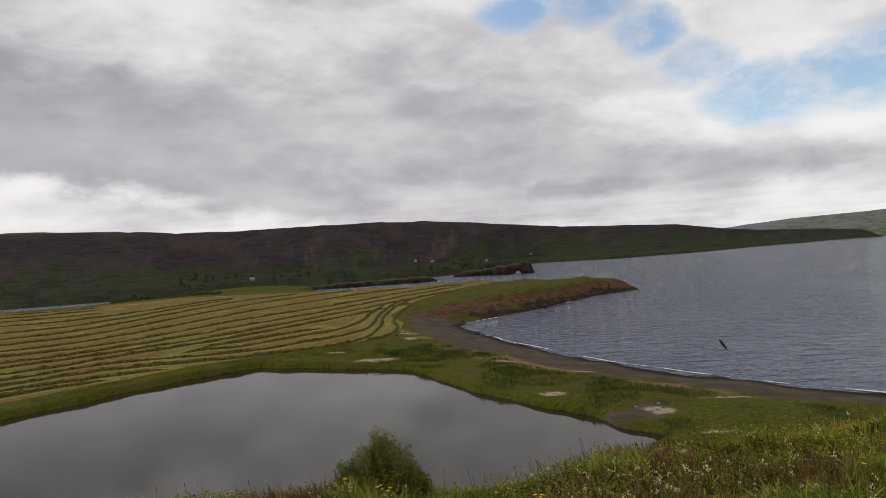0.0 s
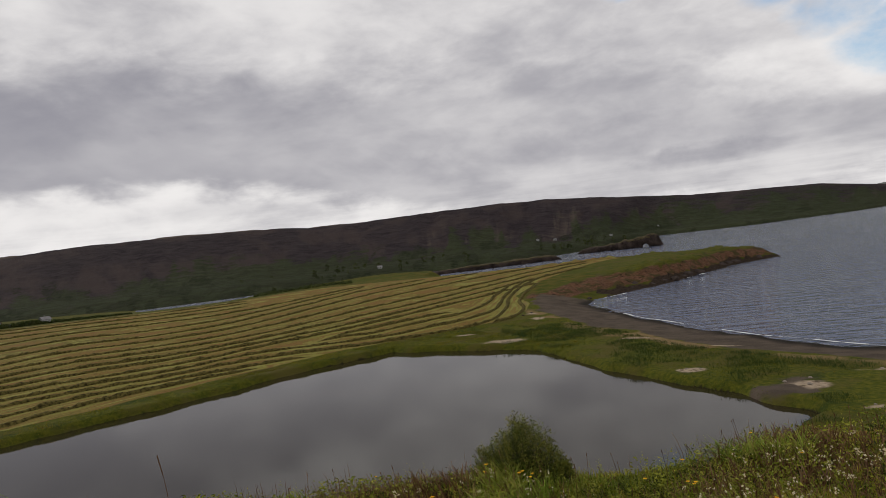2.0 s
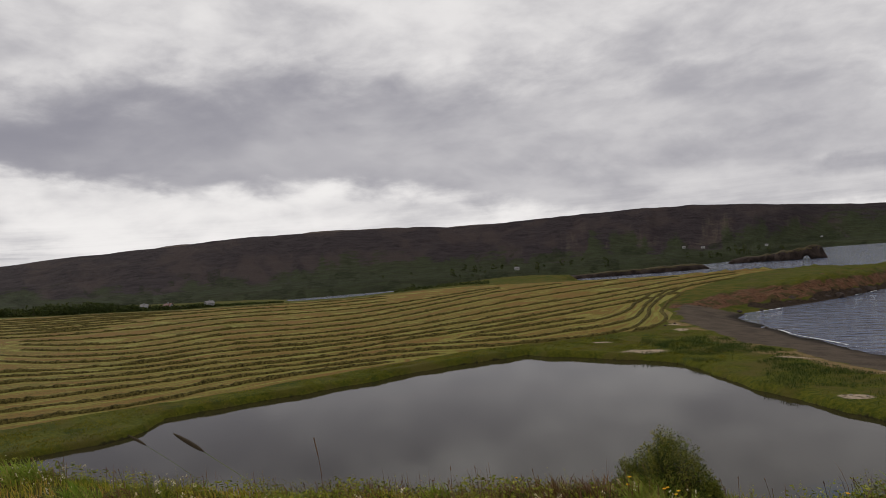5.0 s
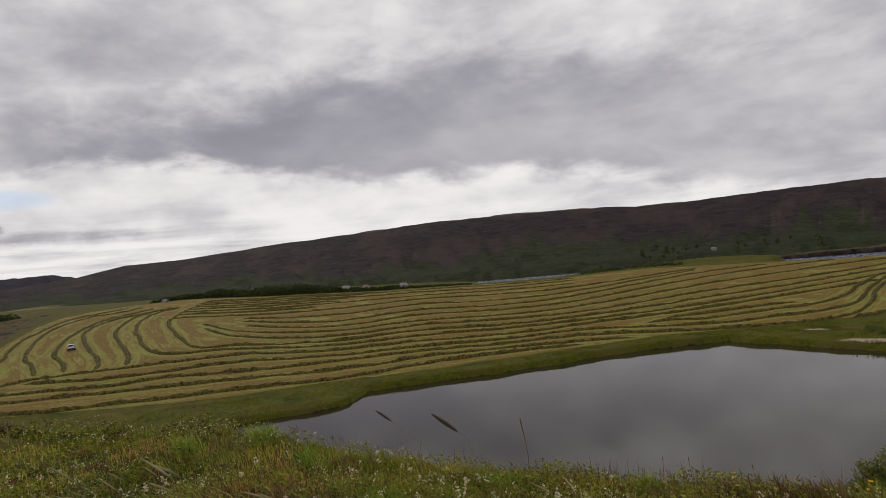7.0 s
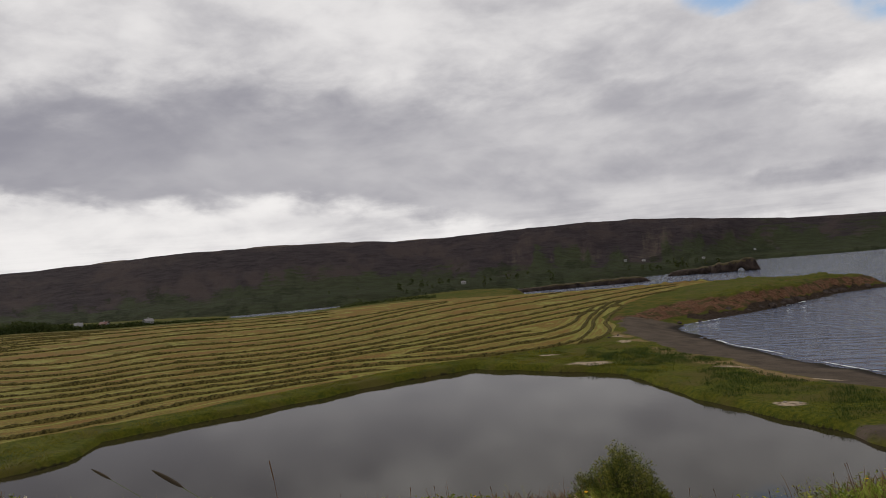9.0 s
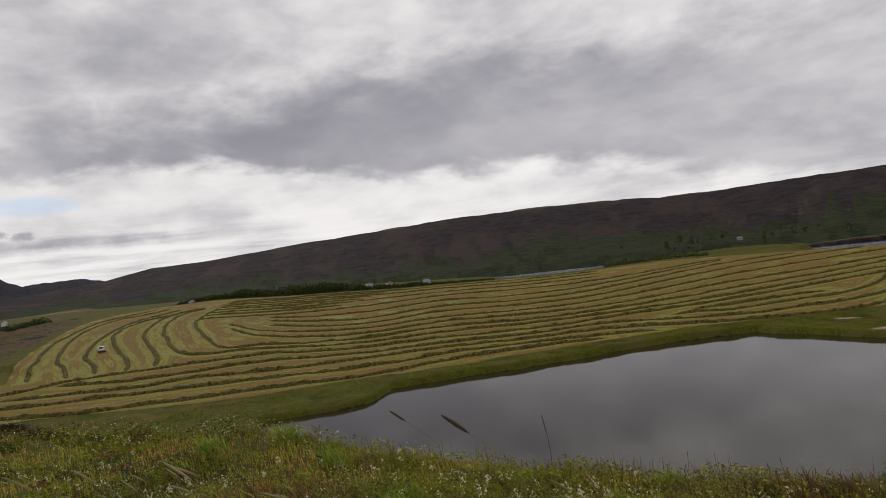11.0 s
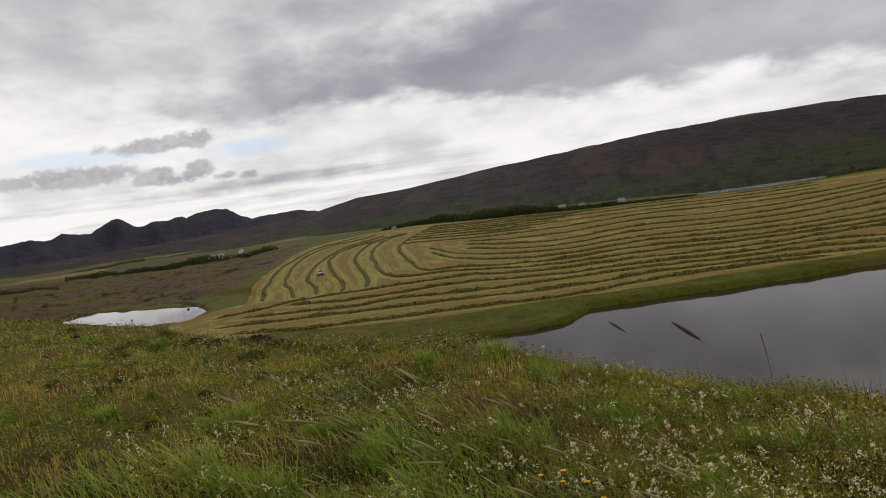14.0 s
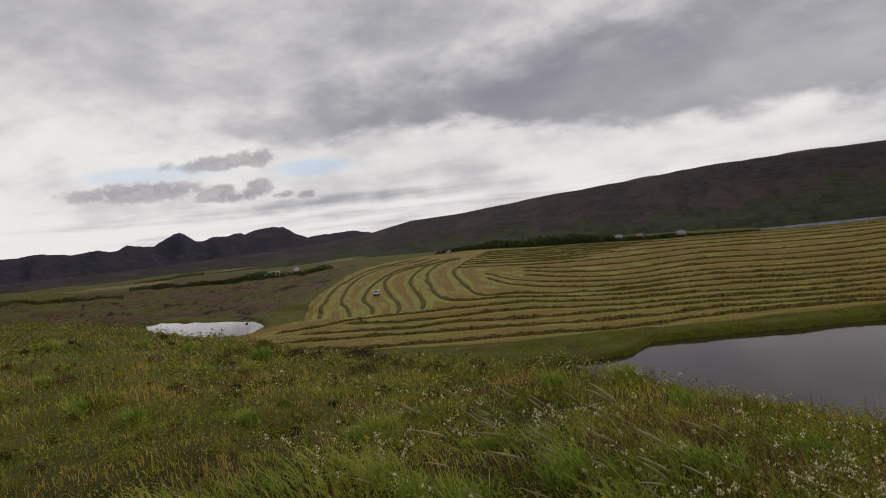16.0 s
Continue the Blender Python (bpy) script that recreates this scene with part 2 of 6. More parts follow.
def ground_material():
    m, t, b = material("ground", 0.95, 0.03)
    p = place(t)
    big, mid, fin, tiny = t.noise(p, 0.045, 3), t.noise(p, 0.35, 5), t.noise(p, 2.2, 5), t.noise(p, 14.0, 3)
    wob = t.math("MULTIPLY", t.math("SUBTRACT", mid, 0.5), 0.9)

    def on(name, soft=0.25):
        return t.mapr(t.math("ADD", t.attr(name), wob), 0.5 - soft, 0.5 + soft)

    rough_grass = t.mix(t.mapr(mid, 0.3, 0.7), (0.043, 0.057, 0.008), (0.104, 0.083, 0.016))
    rough_grass = t.mix(t.mapr(big, 0.45, 0.65), rough_grass, (0.060, 0.067, 0.011))
    heath = t.mix(t.mapr(t.noise(p, 0.05, 6, 0.65), 0.42, 0.60), (0.082, 0.071, 0.016), (0.084, 0.049, 0.025))
    heath = t.mix(t.mapr(t.noise(p, 0.11, 6, 0.7), 0.49, 0.62), heath, (0.066, 0.066, 0.016))
    heath = t.mix(t.math("MULTIPLY", t.mapr(t.noise(p, 0.035, 4, 0.6), 0.46, 0.60), 0.7), heath, (0.082, 0.050, 0.036))
    heath = t.mix(t.math("MULTIPLY", t.mapr(t.noise(p, 0.45, 5, 0.65), 0.50, 0.64), 0.8), heath, (0.028, 0.020, 0.012))
    lush = t.mix(t.mapr(fin, 0.3, 0.7), (0.046, 0.058, 0.008), (0.108, 0.106, 0.013))
    lush = t.mix(t.math("MULTIPLY", t.mapr(t.noise(p, 0.30, 5, 0.65), 0.54, 0.66), 0.75), lush, (0.026, 0.043, 0.011))
    lush = t.mix(t.mapr(t.noise(p, 0.16, 5, 0.6), 0.45, 0.65), lush, (0.088, 0.076, 0.020))
    lush = t.mix(t.math("MULTIPLY", t.mapr(tiny, 0.5, 0.75), 0.6), lush, (0.026, 0.039, 0.007))
    mown = t.mix(t.mapr(mid, 0.32, 0.68), (0.156, 0.122, 0.027), (0.176, 0.104, 0.030))
    mown = t.mix(t.mapr(big, 0.48, 0.68), mown, (0.132, 0.112, 0.027))
    pale_cut = t.mix(t.mapr(fin, 0.3, 0.7), (0.178, 0.172, 0.036), (0.250, 0.226, 0.058))
    # the rake left streaks that run along the rows
    rows_at = t.n("ShaderNodeCombineXYZ", ins={0: t.math("MULTIPLY", t.attr("off_row"), 2.1), 1: t.math("MULTIPLY", t.n("ShaderNodeSeparateXYZ", ins={0: p}).outputs[0], 0.10), 2: t.math("MULTIPLY", t.n("ShaderNodeSeparateXYZ", ins={0: p}).outputs[1], 0.10)}).outputs[0]
    comb = t.noise(rows_at, 1.0, 3.0, 0.6)
    mown = t.mix(t.mapr(t.math("ADD", t.attr("swath"), wob), 0.3, 0.75), mown, pale_cut)
    mown = t.mix(t.math("MULTIPLY", t.mapr(comb, 0.50, 0.60), 0.8), mown, (0.190, 0.104, 0.036))
    mown = t.mix(t.math("MULTIPLY", t.mapr(comb, 0.47, 0.38), 0.8), mown, (0.250, 0.236, 0.066))
    mown = t.mix(t.math("MULTIPLY", t.mapr(fin, 0.45, 0.68), 0.65), mown, (0.084, 0.071, 0.021))
    mown = t.mix(t.math("MULTIPLY", t.mapr(tiny, 0.5, 0.8), 0.4), mown, (0.263, 0.216, 0.082))
    sand = t.mix(t.mapr(mid, 0.3, 0.7), (0.065, 0.051, 0.039), (0.103, 0.081, 0.061))
    sand = t.mix(t.attr("wet"), sand, (0.023, 0.020, 0.016))
    sand = t.mix(t.math("MULTIPLY", t.mapr(tiny, 0.5, 0.8), 0.6), sand, (0.100, 0.080, 0.058))
    dry = t.mix(t.mapr(fin, 0.3, 0.7), (0.158, 0.107, 0.048), (0.214, 0.157, 0.072))
    soil = t.mix(t.mapr(fin, 0.35, 0.7), (0.080, 0.040, 0.023), (0.165, 0.088, 0.050))
    soil = t.mix(t.mapr(mid, 0.48, 0.62), soil, (0.063, 0.049, 0.021))
    soil = t.mix(t.mapr(t.noise(p, 0.8, 5, 0.65), 0.55, 0.68), soil, (0.023, 0.015, 0.009))
    pale = t.mix(t.mapr(fin, 0.3, 0.7), (0.27, 0.205, 0.14), (0.40, 0.32, 0.23))
    rock = t.mix(t.mapr(fin, 0.3, 0.7), (0.020, 0.015, 0.011), (0.054, 0.038, 0.027))
    c = rough_grass
    # dark humus, with the shade between grass blades put into its colour
    c = t.mix(t.math("MULTIPLY", t.attr("humus_shade"), 0.9), c, t.mix(t.mapr(fin, 0.35, 0.65), (0.016, 0.013, 0.006), (0.045, 0.034, 0.013)))
    for name, col, soft in (("heath", heath, 0.3), ("lush", lush, 0.2), ("peat", t.mix(fin, (0.010, 0.010, 0.006), (0.035, 0.032, 0.014)), 0.2), ("mown", mown, 0.12), ("dry", dry, 0.25), ("soil", soil, 0.18), ("sand", sand, 0.12), ("pale", t.mix(t.mapr(t.noise(p, 1.1, 5, 0.7), 0.34, 0.50), (0.110, 0.080, 0.052), pale), 0.2), ("rock", rock, 0.15)):
        c = t.mix(on(name, soft), c, col)
    t.put(b.inputs["Base Color"], c)
    bump(t, b, t.math("ADD", t.math("MULTIPLY", mid, 0.5), t.math("ADD", t.math("MULTIPLY", fin, 0.35), t.math("MULTIPLY", tiny, 0.12))), 0.9, 0.5)
    return m


def water_material(name, body, scale, relief, rough, wind=(1.0, 1.0, 1.0), chop=0.0):
    m, t, b = material(name, rough, 0.5)
    b.inputs["IOR"].default_value = 1.333
    p = t.scaled(place(t), wind)
    h = t.math("ADD", t.noise(p, scale, 3.0, 0.55, 0.3), t.math("MULTIPLY", t.noise(p, scale * 3.1, 3.0, 0.55), 0.35))
    if chop:
        h = t.math("ADD", h, t.math("MULTIPLY", t.noise(p, scale * 0.3, 2.0, 0.5, 0.4), chop))
    gust = t.noise(place(t), 0.018, 3.0)
    t.put(b.inputs["Base Color"], t.mix(gust, tuple(0.8 * v for v in body), tuple(1.2 * v for v in body)))
    bump(t, b, t.math("MULTIPLY", h, t.mapr(gust, 0.2, 0.7, 0.6, 1.1)), 1.0, relief)
    return m


def slope_material(name, tones, green, scale):
    """Open mountain slopes: dark rock in level beds, fans of scree and a sward by attributes."""
    m, t, b = material(name, 0.98, 0.03)
    p = place(t)
    a, c, d = t.noise(p, scale, 6, 0.6, 0.5), t.noise(t.scaled(p, (1, 1, 2.0)), scale * 5.5, 7, 0.7), t.noise(p, scale * 22, 5, 0.65)
    run = t.n("ShaderNodeCombineXYZ", ins={0: t.attr("along"), 1: t.attr("up"), 2: 0.0}).outputs[0]
    beds = t.noise(t.scaled(run, (0.5, 20.0, 1.0)), 1.0, 6.0, 0.68, 0.2)
    col = t.mix(t.mapr(t.math("ADD", t.math("MULTIPLY", c, 0.55), t.math("MULTIPLY", beds, 0.45)), 0.36, 0.64), tones[0], tones[1])
    col = t.mix(t.math("MULTIPLY", t.mapr(t.noise(t.scaled(run, (0.34, 3.6, 1.0)), 1.0, 5.0, 0.6, 0.3), 0.46, 0.62), 0.7), col, t.mix(c, tones[3], tones[1]))
    chute = t.noise(t.scaled(run, (1.5, 1.6, 1.0)), 1.0, 7.0, 0.7, 0.7)
    s = t.math("ADD", t.attr("scree"), t.math("ADD", t.math("MULTIPLY", t.math("SUBTRACT", chute, 0.5), 2.2), t.math("MULTIPLY", t.math("SUBTRACT", c, 0.5), 1.1)))
    col = t.mix(t.math("MULTIPLY", t.mapr(s, 0.35, 1.1), 0.8), col, t.mix(d, tones[2], tuple(0.7 * v for v in tones[2])))
    g = t.math("ADD", t.attr("sward"), t.math("MULTIPLY", t.math("SUBTRACT", t.math("ADD", a, c), 1.0), 1.5))
    col = t.mix(t.math("MULTIPLY", t.mapr(g, 0.35, 0.75), 0.85), col, t.mix(t.mapr(c, 0.38, 0.62), green, tuple(0.6 * v for v in green)))
    k = t.math("ADD", t.attr("scrub"), t.math("MULTIPLY", t.math("SUBTRACT", d, 0.5), 1.6))
    col = t.mix(t.math("MULTIPLY", t.mapr(k, 0.5, 0.8), 0.8), col, tuple(0.4 * v for v in green))
    col = t.mix(t.math("MULTIPLY", t.mapr(t.math("ADD", t.attr("rim"), t.math("MULTIPLY", t.math("SUBTRACT", d, 0.5), 0.8)), 0.45, 0.7), 0.7), col, tones[2])
    t.put(b.inputs["Base Color"], col)
    bump(t, b, t.math("ADD", t.math("ADD", a, c), t.math("ADD", t.math("MULTIPLY", d, 0.4), beds)), 0.9, 0.13 / scale)
    return m


GROUND = ground_material()
SEA = water_material("sea_water", (0.074, 0.092, 0.148), 0.85, 0.24, 0.04, (0.7, 2.0, 1.0), chop=5.0)
POOL = water_material("pond_water", (0.026, 0.021, 0.012), 1.3, 0.004, 0.02)
POOL.node_tree.nodes["Principled BSDF"].inputs["Specular IOR Level"].default_value = 0.31
HILL = slope_material("hillside", ((0.024, 0.018, 0.021), (0.054, 0.042, 0.043), (0.125, 0.098, 0.076), (0.080, 0.056, 0.045)), (0.047, 0.060, 0.024), 0.010)
# distance haze is put into the range's base tones as a bluish tint
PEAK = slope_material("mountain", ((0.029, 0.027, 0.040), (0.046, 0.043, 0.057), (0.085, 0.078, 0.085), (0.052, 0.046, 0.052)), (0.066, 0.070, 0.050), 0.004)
# mist over the far hill is painted in by these pale tones
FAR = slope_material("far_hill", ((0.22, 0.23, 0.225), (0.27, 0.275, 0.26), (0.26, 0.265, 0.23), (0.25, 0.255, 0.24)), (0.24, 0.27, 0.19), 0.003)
HAY = plain("cut_hay", (0.022, 0.019, 0.007), (0.150, 0.122, 0.036), 2.6, 0.95, 0.05, relief=0.3)
ROCK = plain("rock", (0.020, 0.015, 0.013), (0.070, 0.052, 0.042), 0.25, 0.95, 0.15, relief=0.6)
TURF = plain("turf", (0.045, 0.038, 0.018), (0.085, 0.066, 0.032), 0.3, 0.95, 0.1, relief=0.3)
FOAM = plain("foam", (0.55, 0.56, 0.57), (0.75, 0.76, 0.76), 1.5, 0.6, 0.3)
WHITE = plain("white_paint", (0.50, 0.50, 0.48), (0.62, 0.62, 0.60), 0.8)
DULL = plain("weathered_white", (0.26, 0.26, 0.25), (0.40, 0.40, 0.38), 0.8)
CARPAINT = plain("car_paint", (0.50, 0.51, 0.53), (0.60, 0.60, 0.61), 2.0, 0.25, 0.5)
GLASS = plain("dark_glass", (0.015, 0.017, 0.02), (0.025, 0.028, 0.03), 1.0, 0.08, 0.6)
RUBBER = plain("rubber", (0.015, 0.015, 0.015), (0.03, 0.03, 0.03), 3.0)
METAL = plain("wheel_metal", (0.35, 0.35, 0.36), (0.5, 0.5, 0.5), 5.0, 0.35, 0.5, 0.8)
RED = plain("red_lens", (0.35, 0.02, 0.02), (0.45, 0.03, 0.03), 5.0, 0.2, 0.5)
ROOF_GREEN = plain("green_roof", (0.10, 0.15, 0.10), (0.15, 0.19, 0.14), 0.6, 0.6)
ROOF_GREY = plain("grey_roof", (0.16, 0.15, 0.15), (0.25, 0.24, 0.24), 0.6, 0.6)
ROOF_RED = plain("red_roof", (0.12, 0.05, 0.04), (0.18, 0.08, 0.065), 0.6, 0.6)
TIMBER = plain("weathered_timber", (0.13, 0.11, 0.09), (0.24, 0.21, 0.17), 3.0, 0.85, relief=0.01)
BARK = plain("bark", (0.05, 0.038, 0.028), (0.10, 0.08, 0.06), 6.0, 0.9, relief=0.01)
DRIFT = plain("pale_stone", (0.20, 0.165, 0.13), (0.32, 0.27, 0.22), 2.0, 0.9)
GRASS = leafy("grass_blades", ((0.067, 0.101, 0.012), (0.202, 0.236, 0.021), (0.370, 0.370, 0.043), (0.450, 0.323, 0.069), (0.484, 0.276, 0.108)), patch=0.7, even=0.40)
SEDGE = leafy("sedge_blades", ((0.045, 0.062, 0.008), (0.088, 0.108, 0.013), (0.140, 0.148, 0.020), (0.190, 0.155, 0.034)), patch=0.25, even=0.4)
RUSH = leafy("rush_blades", ((0.034, 0.058, 0.016), (0.060, 0.092, 0.024), (0.100, 0.120, 0.032)), patch=0.25, even=0.4)
FRESH = leafy("fresh_grass", ((0.048, 0.056, 0.006), (0.112, 0.118, 0.010), (0.180, 0.172, 0.016), (0.190, 0.140, 0.026)), patch=0.22, even=0.35)
LONG = leafy("long_grass", ((0.089, 0.156, 0.019), (0.178, 0.269, 0.034), (0.274, 0.340, 0.057), (0.383, 0.333, 0.099)), patch=0.8)
HERB = leafy("herb_leaves", ((0.064, 0.096, 0.013), (0.180, 0.215, 0.024), (0.333, 0.333, 0.046)), patch=0.8)
STRAW = leafy("dry_stalks", ((0.085, 0.042, 0.026), (0.17, 0.10, 0.05), (0.30, 0.20, 0.11)), patch=1.0)
SHRUB = leafy("shrub_leaves", ((0.090, 0.102, 0.017), (0.174, 0.186, 0.031), (0.264, 0.246, 0.054)), patch=2.0)
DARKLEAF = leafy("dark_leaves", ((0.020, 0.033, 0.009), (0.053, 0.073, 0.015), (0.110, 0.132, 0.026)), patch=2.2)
RUST = leafy("rusty_twigs", ((0.060, 0.028, 0.018), (0.150, 0.078, 0.040), (0.24, 0.13, 0.075)), through=0.05, patch=1.6)
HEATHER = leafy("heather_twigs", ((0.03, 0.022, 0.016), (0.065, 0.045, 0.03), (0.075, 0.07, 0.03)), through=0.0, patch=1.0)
PINE = leafy("tree_leaves", ((0.021, 0.034, 0.010), (0.044, 0.060, 0.017), (0.078, 0.088, 0.026)), through=0.1, patch=0.05)
PETAL = leafy("white_petals", ((0.62, 0.58, 0.36), (0.86, 0.82, 0.62)), through=0.3, patch=3.0)
GOLD = leafy("yellow_petals", ((0.70, 0.36, 0.02), (0.85, 0.55, 0.03)), through=0.15, patch=3.0)
DARKSEED = leafy("dark_grass_heads", ((0.035, 0.030, 0.022), (0.070, 0.058, 0.040), (0.11, 0.09, 0.06)), through=0.0, patch=2.0)
SEED = leafy("grass_heads", ((0.13, 0.12, 0.055), (0.28, 0.25, 0.13), (0.46, 0.41, 0.26)), through=0.1, patch=2.0)


# ---- mesh helpers ----
def mesh_of(name, verts, faces, mat, attrs=None, smooth=False):
    me = bpy.data.meshes.new(name)
    verts = np.asarray(verts, dtype=np.float32)
    faces = [np.asarray(f, dtype=np.int32) for f in (faces if isinstance(faces, list) else [faces])]
    total = np.concatenate([np.full(len(f), f.shape[1], np.int32) for f in faces])
    idx = np.concatenate([f.ravel() for f in faces])
    me.vertices.add(len(verts))
    me.vertices.foreach_set("co", verts.ravel())
    me.loops.add(len(idx))
    me.loops.foreach_set("vertex_index", idx)
    me.polygons.add(len(total))
    me.polygons.foreach_set("loop_start", np.concatenate([[0], np.cumsum(total)[:-1]]).astype(np.int32))
    if smooth:
        me.polygons.foreach_set("use_smooth", np.ones(len(total), dtype=bool))
    me.update(calc_edges=True)
    for key, v in (attrs or {}).items():
        a = me.attributes.new(key, "FLOAT", "POINT")
        a.data.foreach_set("value", np.asarray(v, dtype=np.float32).ravel())
    me.materials.append(mat)
    return me


def part(name, bm, mat, parent=None, label=""):
    me = bpy.data.meshes.new(name)
    bm.to_mesh(me)
    bm.free()
    me.materials.append(mat)
    ob = new(name, me)
    if parent is not None:
        ob.parent = parent
    return tagged(ob, label)


def box(bm, x0, x1, y0, y1, z0, z1, bevel=0.0):
    made = bmesh.ops.create_cube(bm, size=1.0, matrix=Matrix.LocRotScale(((x0 + x1) / 2, (y0 + y1) / 2, (z0 + z1) / 2), None, (x1 - x0, y1 - y0, z1 - z0)))
    if bevel:
        edges = list({e for v in made["verts"] for e in v.link_edges})
        bmesh.ops.bevel(bm, geom=edges, offset=bevel, segments=2, affect="EDGES", profile=0.5)


def grid_faces(rows, cols, wrap=False):
    i, j = np.meshgrid(np.arange(rows - 1), np.arange(cols if wrap else cols - 1), indexing="ij")
    a = i * cols + j
    b = i * cols + (j + 1) % cols
    return np.stack([a, b, b + cols, a + cols], -1).reshape(-1, 4)


_perm = np.random.RandomState(7).permutation(4096)


def vnoise(x, y, seed=0):
    """Smooth value noise in the plane, about -1 to 1, for whole arrays."""
    x, y = np.asarray(x, float), np.asarray(y, float)
    xi, yi = np.floor(x).astype(np.int64), np.floor(y).astype(np.int64)
    u, v = x - xi, y - yi
    u, v = u * u * u * (u * (u * 6 - 15) + 10), v * v * v * (v * (v * 6 - 15) + 10)

    def h(a, b):
        return _perm[(_perm[(a + seed * 131) % 4096] + b) % 4096] / 2047.5 - 1.0
    return (h(xi, yi) * (1 - u) + h(xi + 1, yi) * u) * (1 - v) + (h(xi, yi + 1) * (1 - u) + h(xi + 1, yi + 1) * u) * v


def fbm(x, y, octaves=4, seed=0):
    return sum(vnoise(x * 2 ** k, y * 2 ** k, seed + k) * 0.5 ** k for k in range(octaves)) / 1.6


# ---- the lie of the land ----
def poly(s):
    return np.array([[float(v) for v in q.split(",")] for q in s.split()])


POND_Z, POOL_Z = 0.3, 1.5
LAND = poly("900,-900 300,-150 140,-5 72,33 41,64 35,70 29,78 22,89 14,108 9,121 5,135 3,150 5,160 12,168 31,195 51,228 69,246 "
            "66,256 45,268 15,278 -14,281 -38,287 -54,312 -66,345 -72,388 -112,416 -180,394 -243,360 -272,388 -276,425 -900,1500 -3800,2600 -4700,0 -3000,-3500 900,-4500")
POND = poly("-61,43 -56,49 -55,55 -58,60 -52,68 -45,79 -38,92 -29,102 -20,98.5 -12,95 -6,91.5 -2,83 3,74 8,66 12,60 14.5,55 15,52 9,44 -8,37 -30,34 -50,36")
POOL_EDGE = poly("-199,22 -188,27 -174,31 -155,39 -138,36 -131,31 -136,26 -157,21 -185,16")
FIELD = poly("-74,46 -67,58 -57,71 -49,85 -38,103 -22,113 -14,120 -9,133 -9,143 -13,159 -9,190 8,245 22,266 5,271 -25,274 -48,284 -74,300 -130,300 -200,240 -260,190 -296,157 -278,131 -221,89 -176,62 -152,50 -131,42 -129,27 -103,20")
# heights of the low land by the way from the hill's top (degrees west of north) and the distance from it
REACH = [80, 110, 150, 200, 270, 340, 450, 700]
LOW = {-16: [1, 1, 1, 3.4, 4.9, 4, 2, 1], -8: [1, 1, 1.6, 4.6, 5.0, 4, 2, 1], -2: [1, 1, 2.0, 4.0, 4.8, 4, 2, 1], 3: [1, 1, 2.2, 3.6, 4.6, 4, 2.5, 1],
       10: [.9, 1.2, 2.4, 3.5, 4.6, 3.2, 3, 1], 20: [.9, 1.2, 2.4, 3.6, 4.7, 4.2, 3, 2], 30: [.9, 1.3, 2.4, 3.6, 4.4, 2.5, -0.8, 2],
       42: [.9, 1.8, 2.8, 4.1, 5.2, 3.9, 1.5, 2.5], 50: [.9, 2.0, 3.2, 4.8, 7.0, 6.0, 5, 3], 58: [1, 2.2, 4.0, 6.0, 8.2, 8.4, 6, 3],
       66: [1, 2.4, 4.4, 5.9, 7.5, 7.4, 5, 3], 72: [1.3, 2.0, 3.0, 4.2, 5.6, 5.4, 1.4, 2], 80: [1.4, 1.5, 1.3, 1.8, 3.6, 4.2, 1.4, 3], 92: [3, 2.5, 2, 2, 3, 3.5, 3, 3]}
CREST_AZ = [-60, -32, -16, -4, 10, 24, 35, 42, 50, 62, 70, 76, 84, 92, 110, 180]
CREST_R = [14, 9.2, 6.8, 6.0, 6.0, 6.1, 6.7, 7.6, 9.2, 11.5, 14, 17, 27, 50, 60, 60]


def inside(px, py, ring):
    """Distance to the ring's edge: above 0 inside it."""
    best, ins = np.full(px.shape, 1e9), np.zeros(px.shape, bool)
    for (ax, ay), (bx, by) in zip(ring, np.roll(ring, -1, axis=0)):
        dx, dy = bx - ax, by - ay
        t = np.clip(((px - ax) * dx + (py - ay) * dy) / (dx * dx + dy * dy), 0, 1)
        best = np.minimum(best, np.hypot(px - ax - t * dx, py - ay - t * dy))
        if ay != by:
            ins ^= ((ay > py) != (by > py)) & (px < dx * (py - ay) / dy + ax)
    return np.where(ins, best, -best)


def smooth(a, b, x):
    t = np.clip((x - a) / (b - a), 0, 1)
    return t * t * (3 - 2 * t)


def bearing(x, y):
    az = np.degrees(np.arctan2(-x, y))
    return np.where(az < -120, az + 360, az)


def low_land(az, r):
    A = np.array(sorted(LOW))
    V = np.array([LOW[a] for a in A], float)
    a = np.clip(az, A[0], A[-1])
    i = np.clip(np.searchsorted(A, a) - 1, 0, len(A) - 2)
    t = (a - A[i]) / (A[i + 1] - A[i])
    t = t * t * (3 - 2 * t) * 0.5 + t * 0.5
    L = np.log(REACH)
    lr = np.log(np.clip(r, REACH[0], REACH[-1]))
    j = np.clip(np.searchsorted(L, lr) - 1, 0, len(L) - 2)
    u = (lr - L[j]) / (L[j + 1] - L[j])
    return (V[i, j] * (1 - u) + V[i, j + 1] * u) * (1 - t) + (V[i + 1, j] * (1 - u) + V[i + 1, j + 1] * u) * t


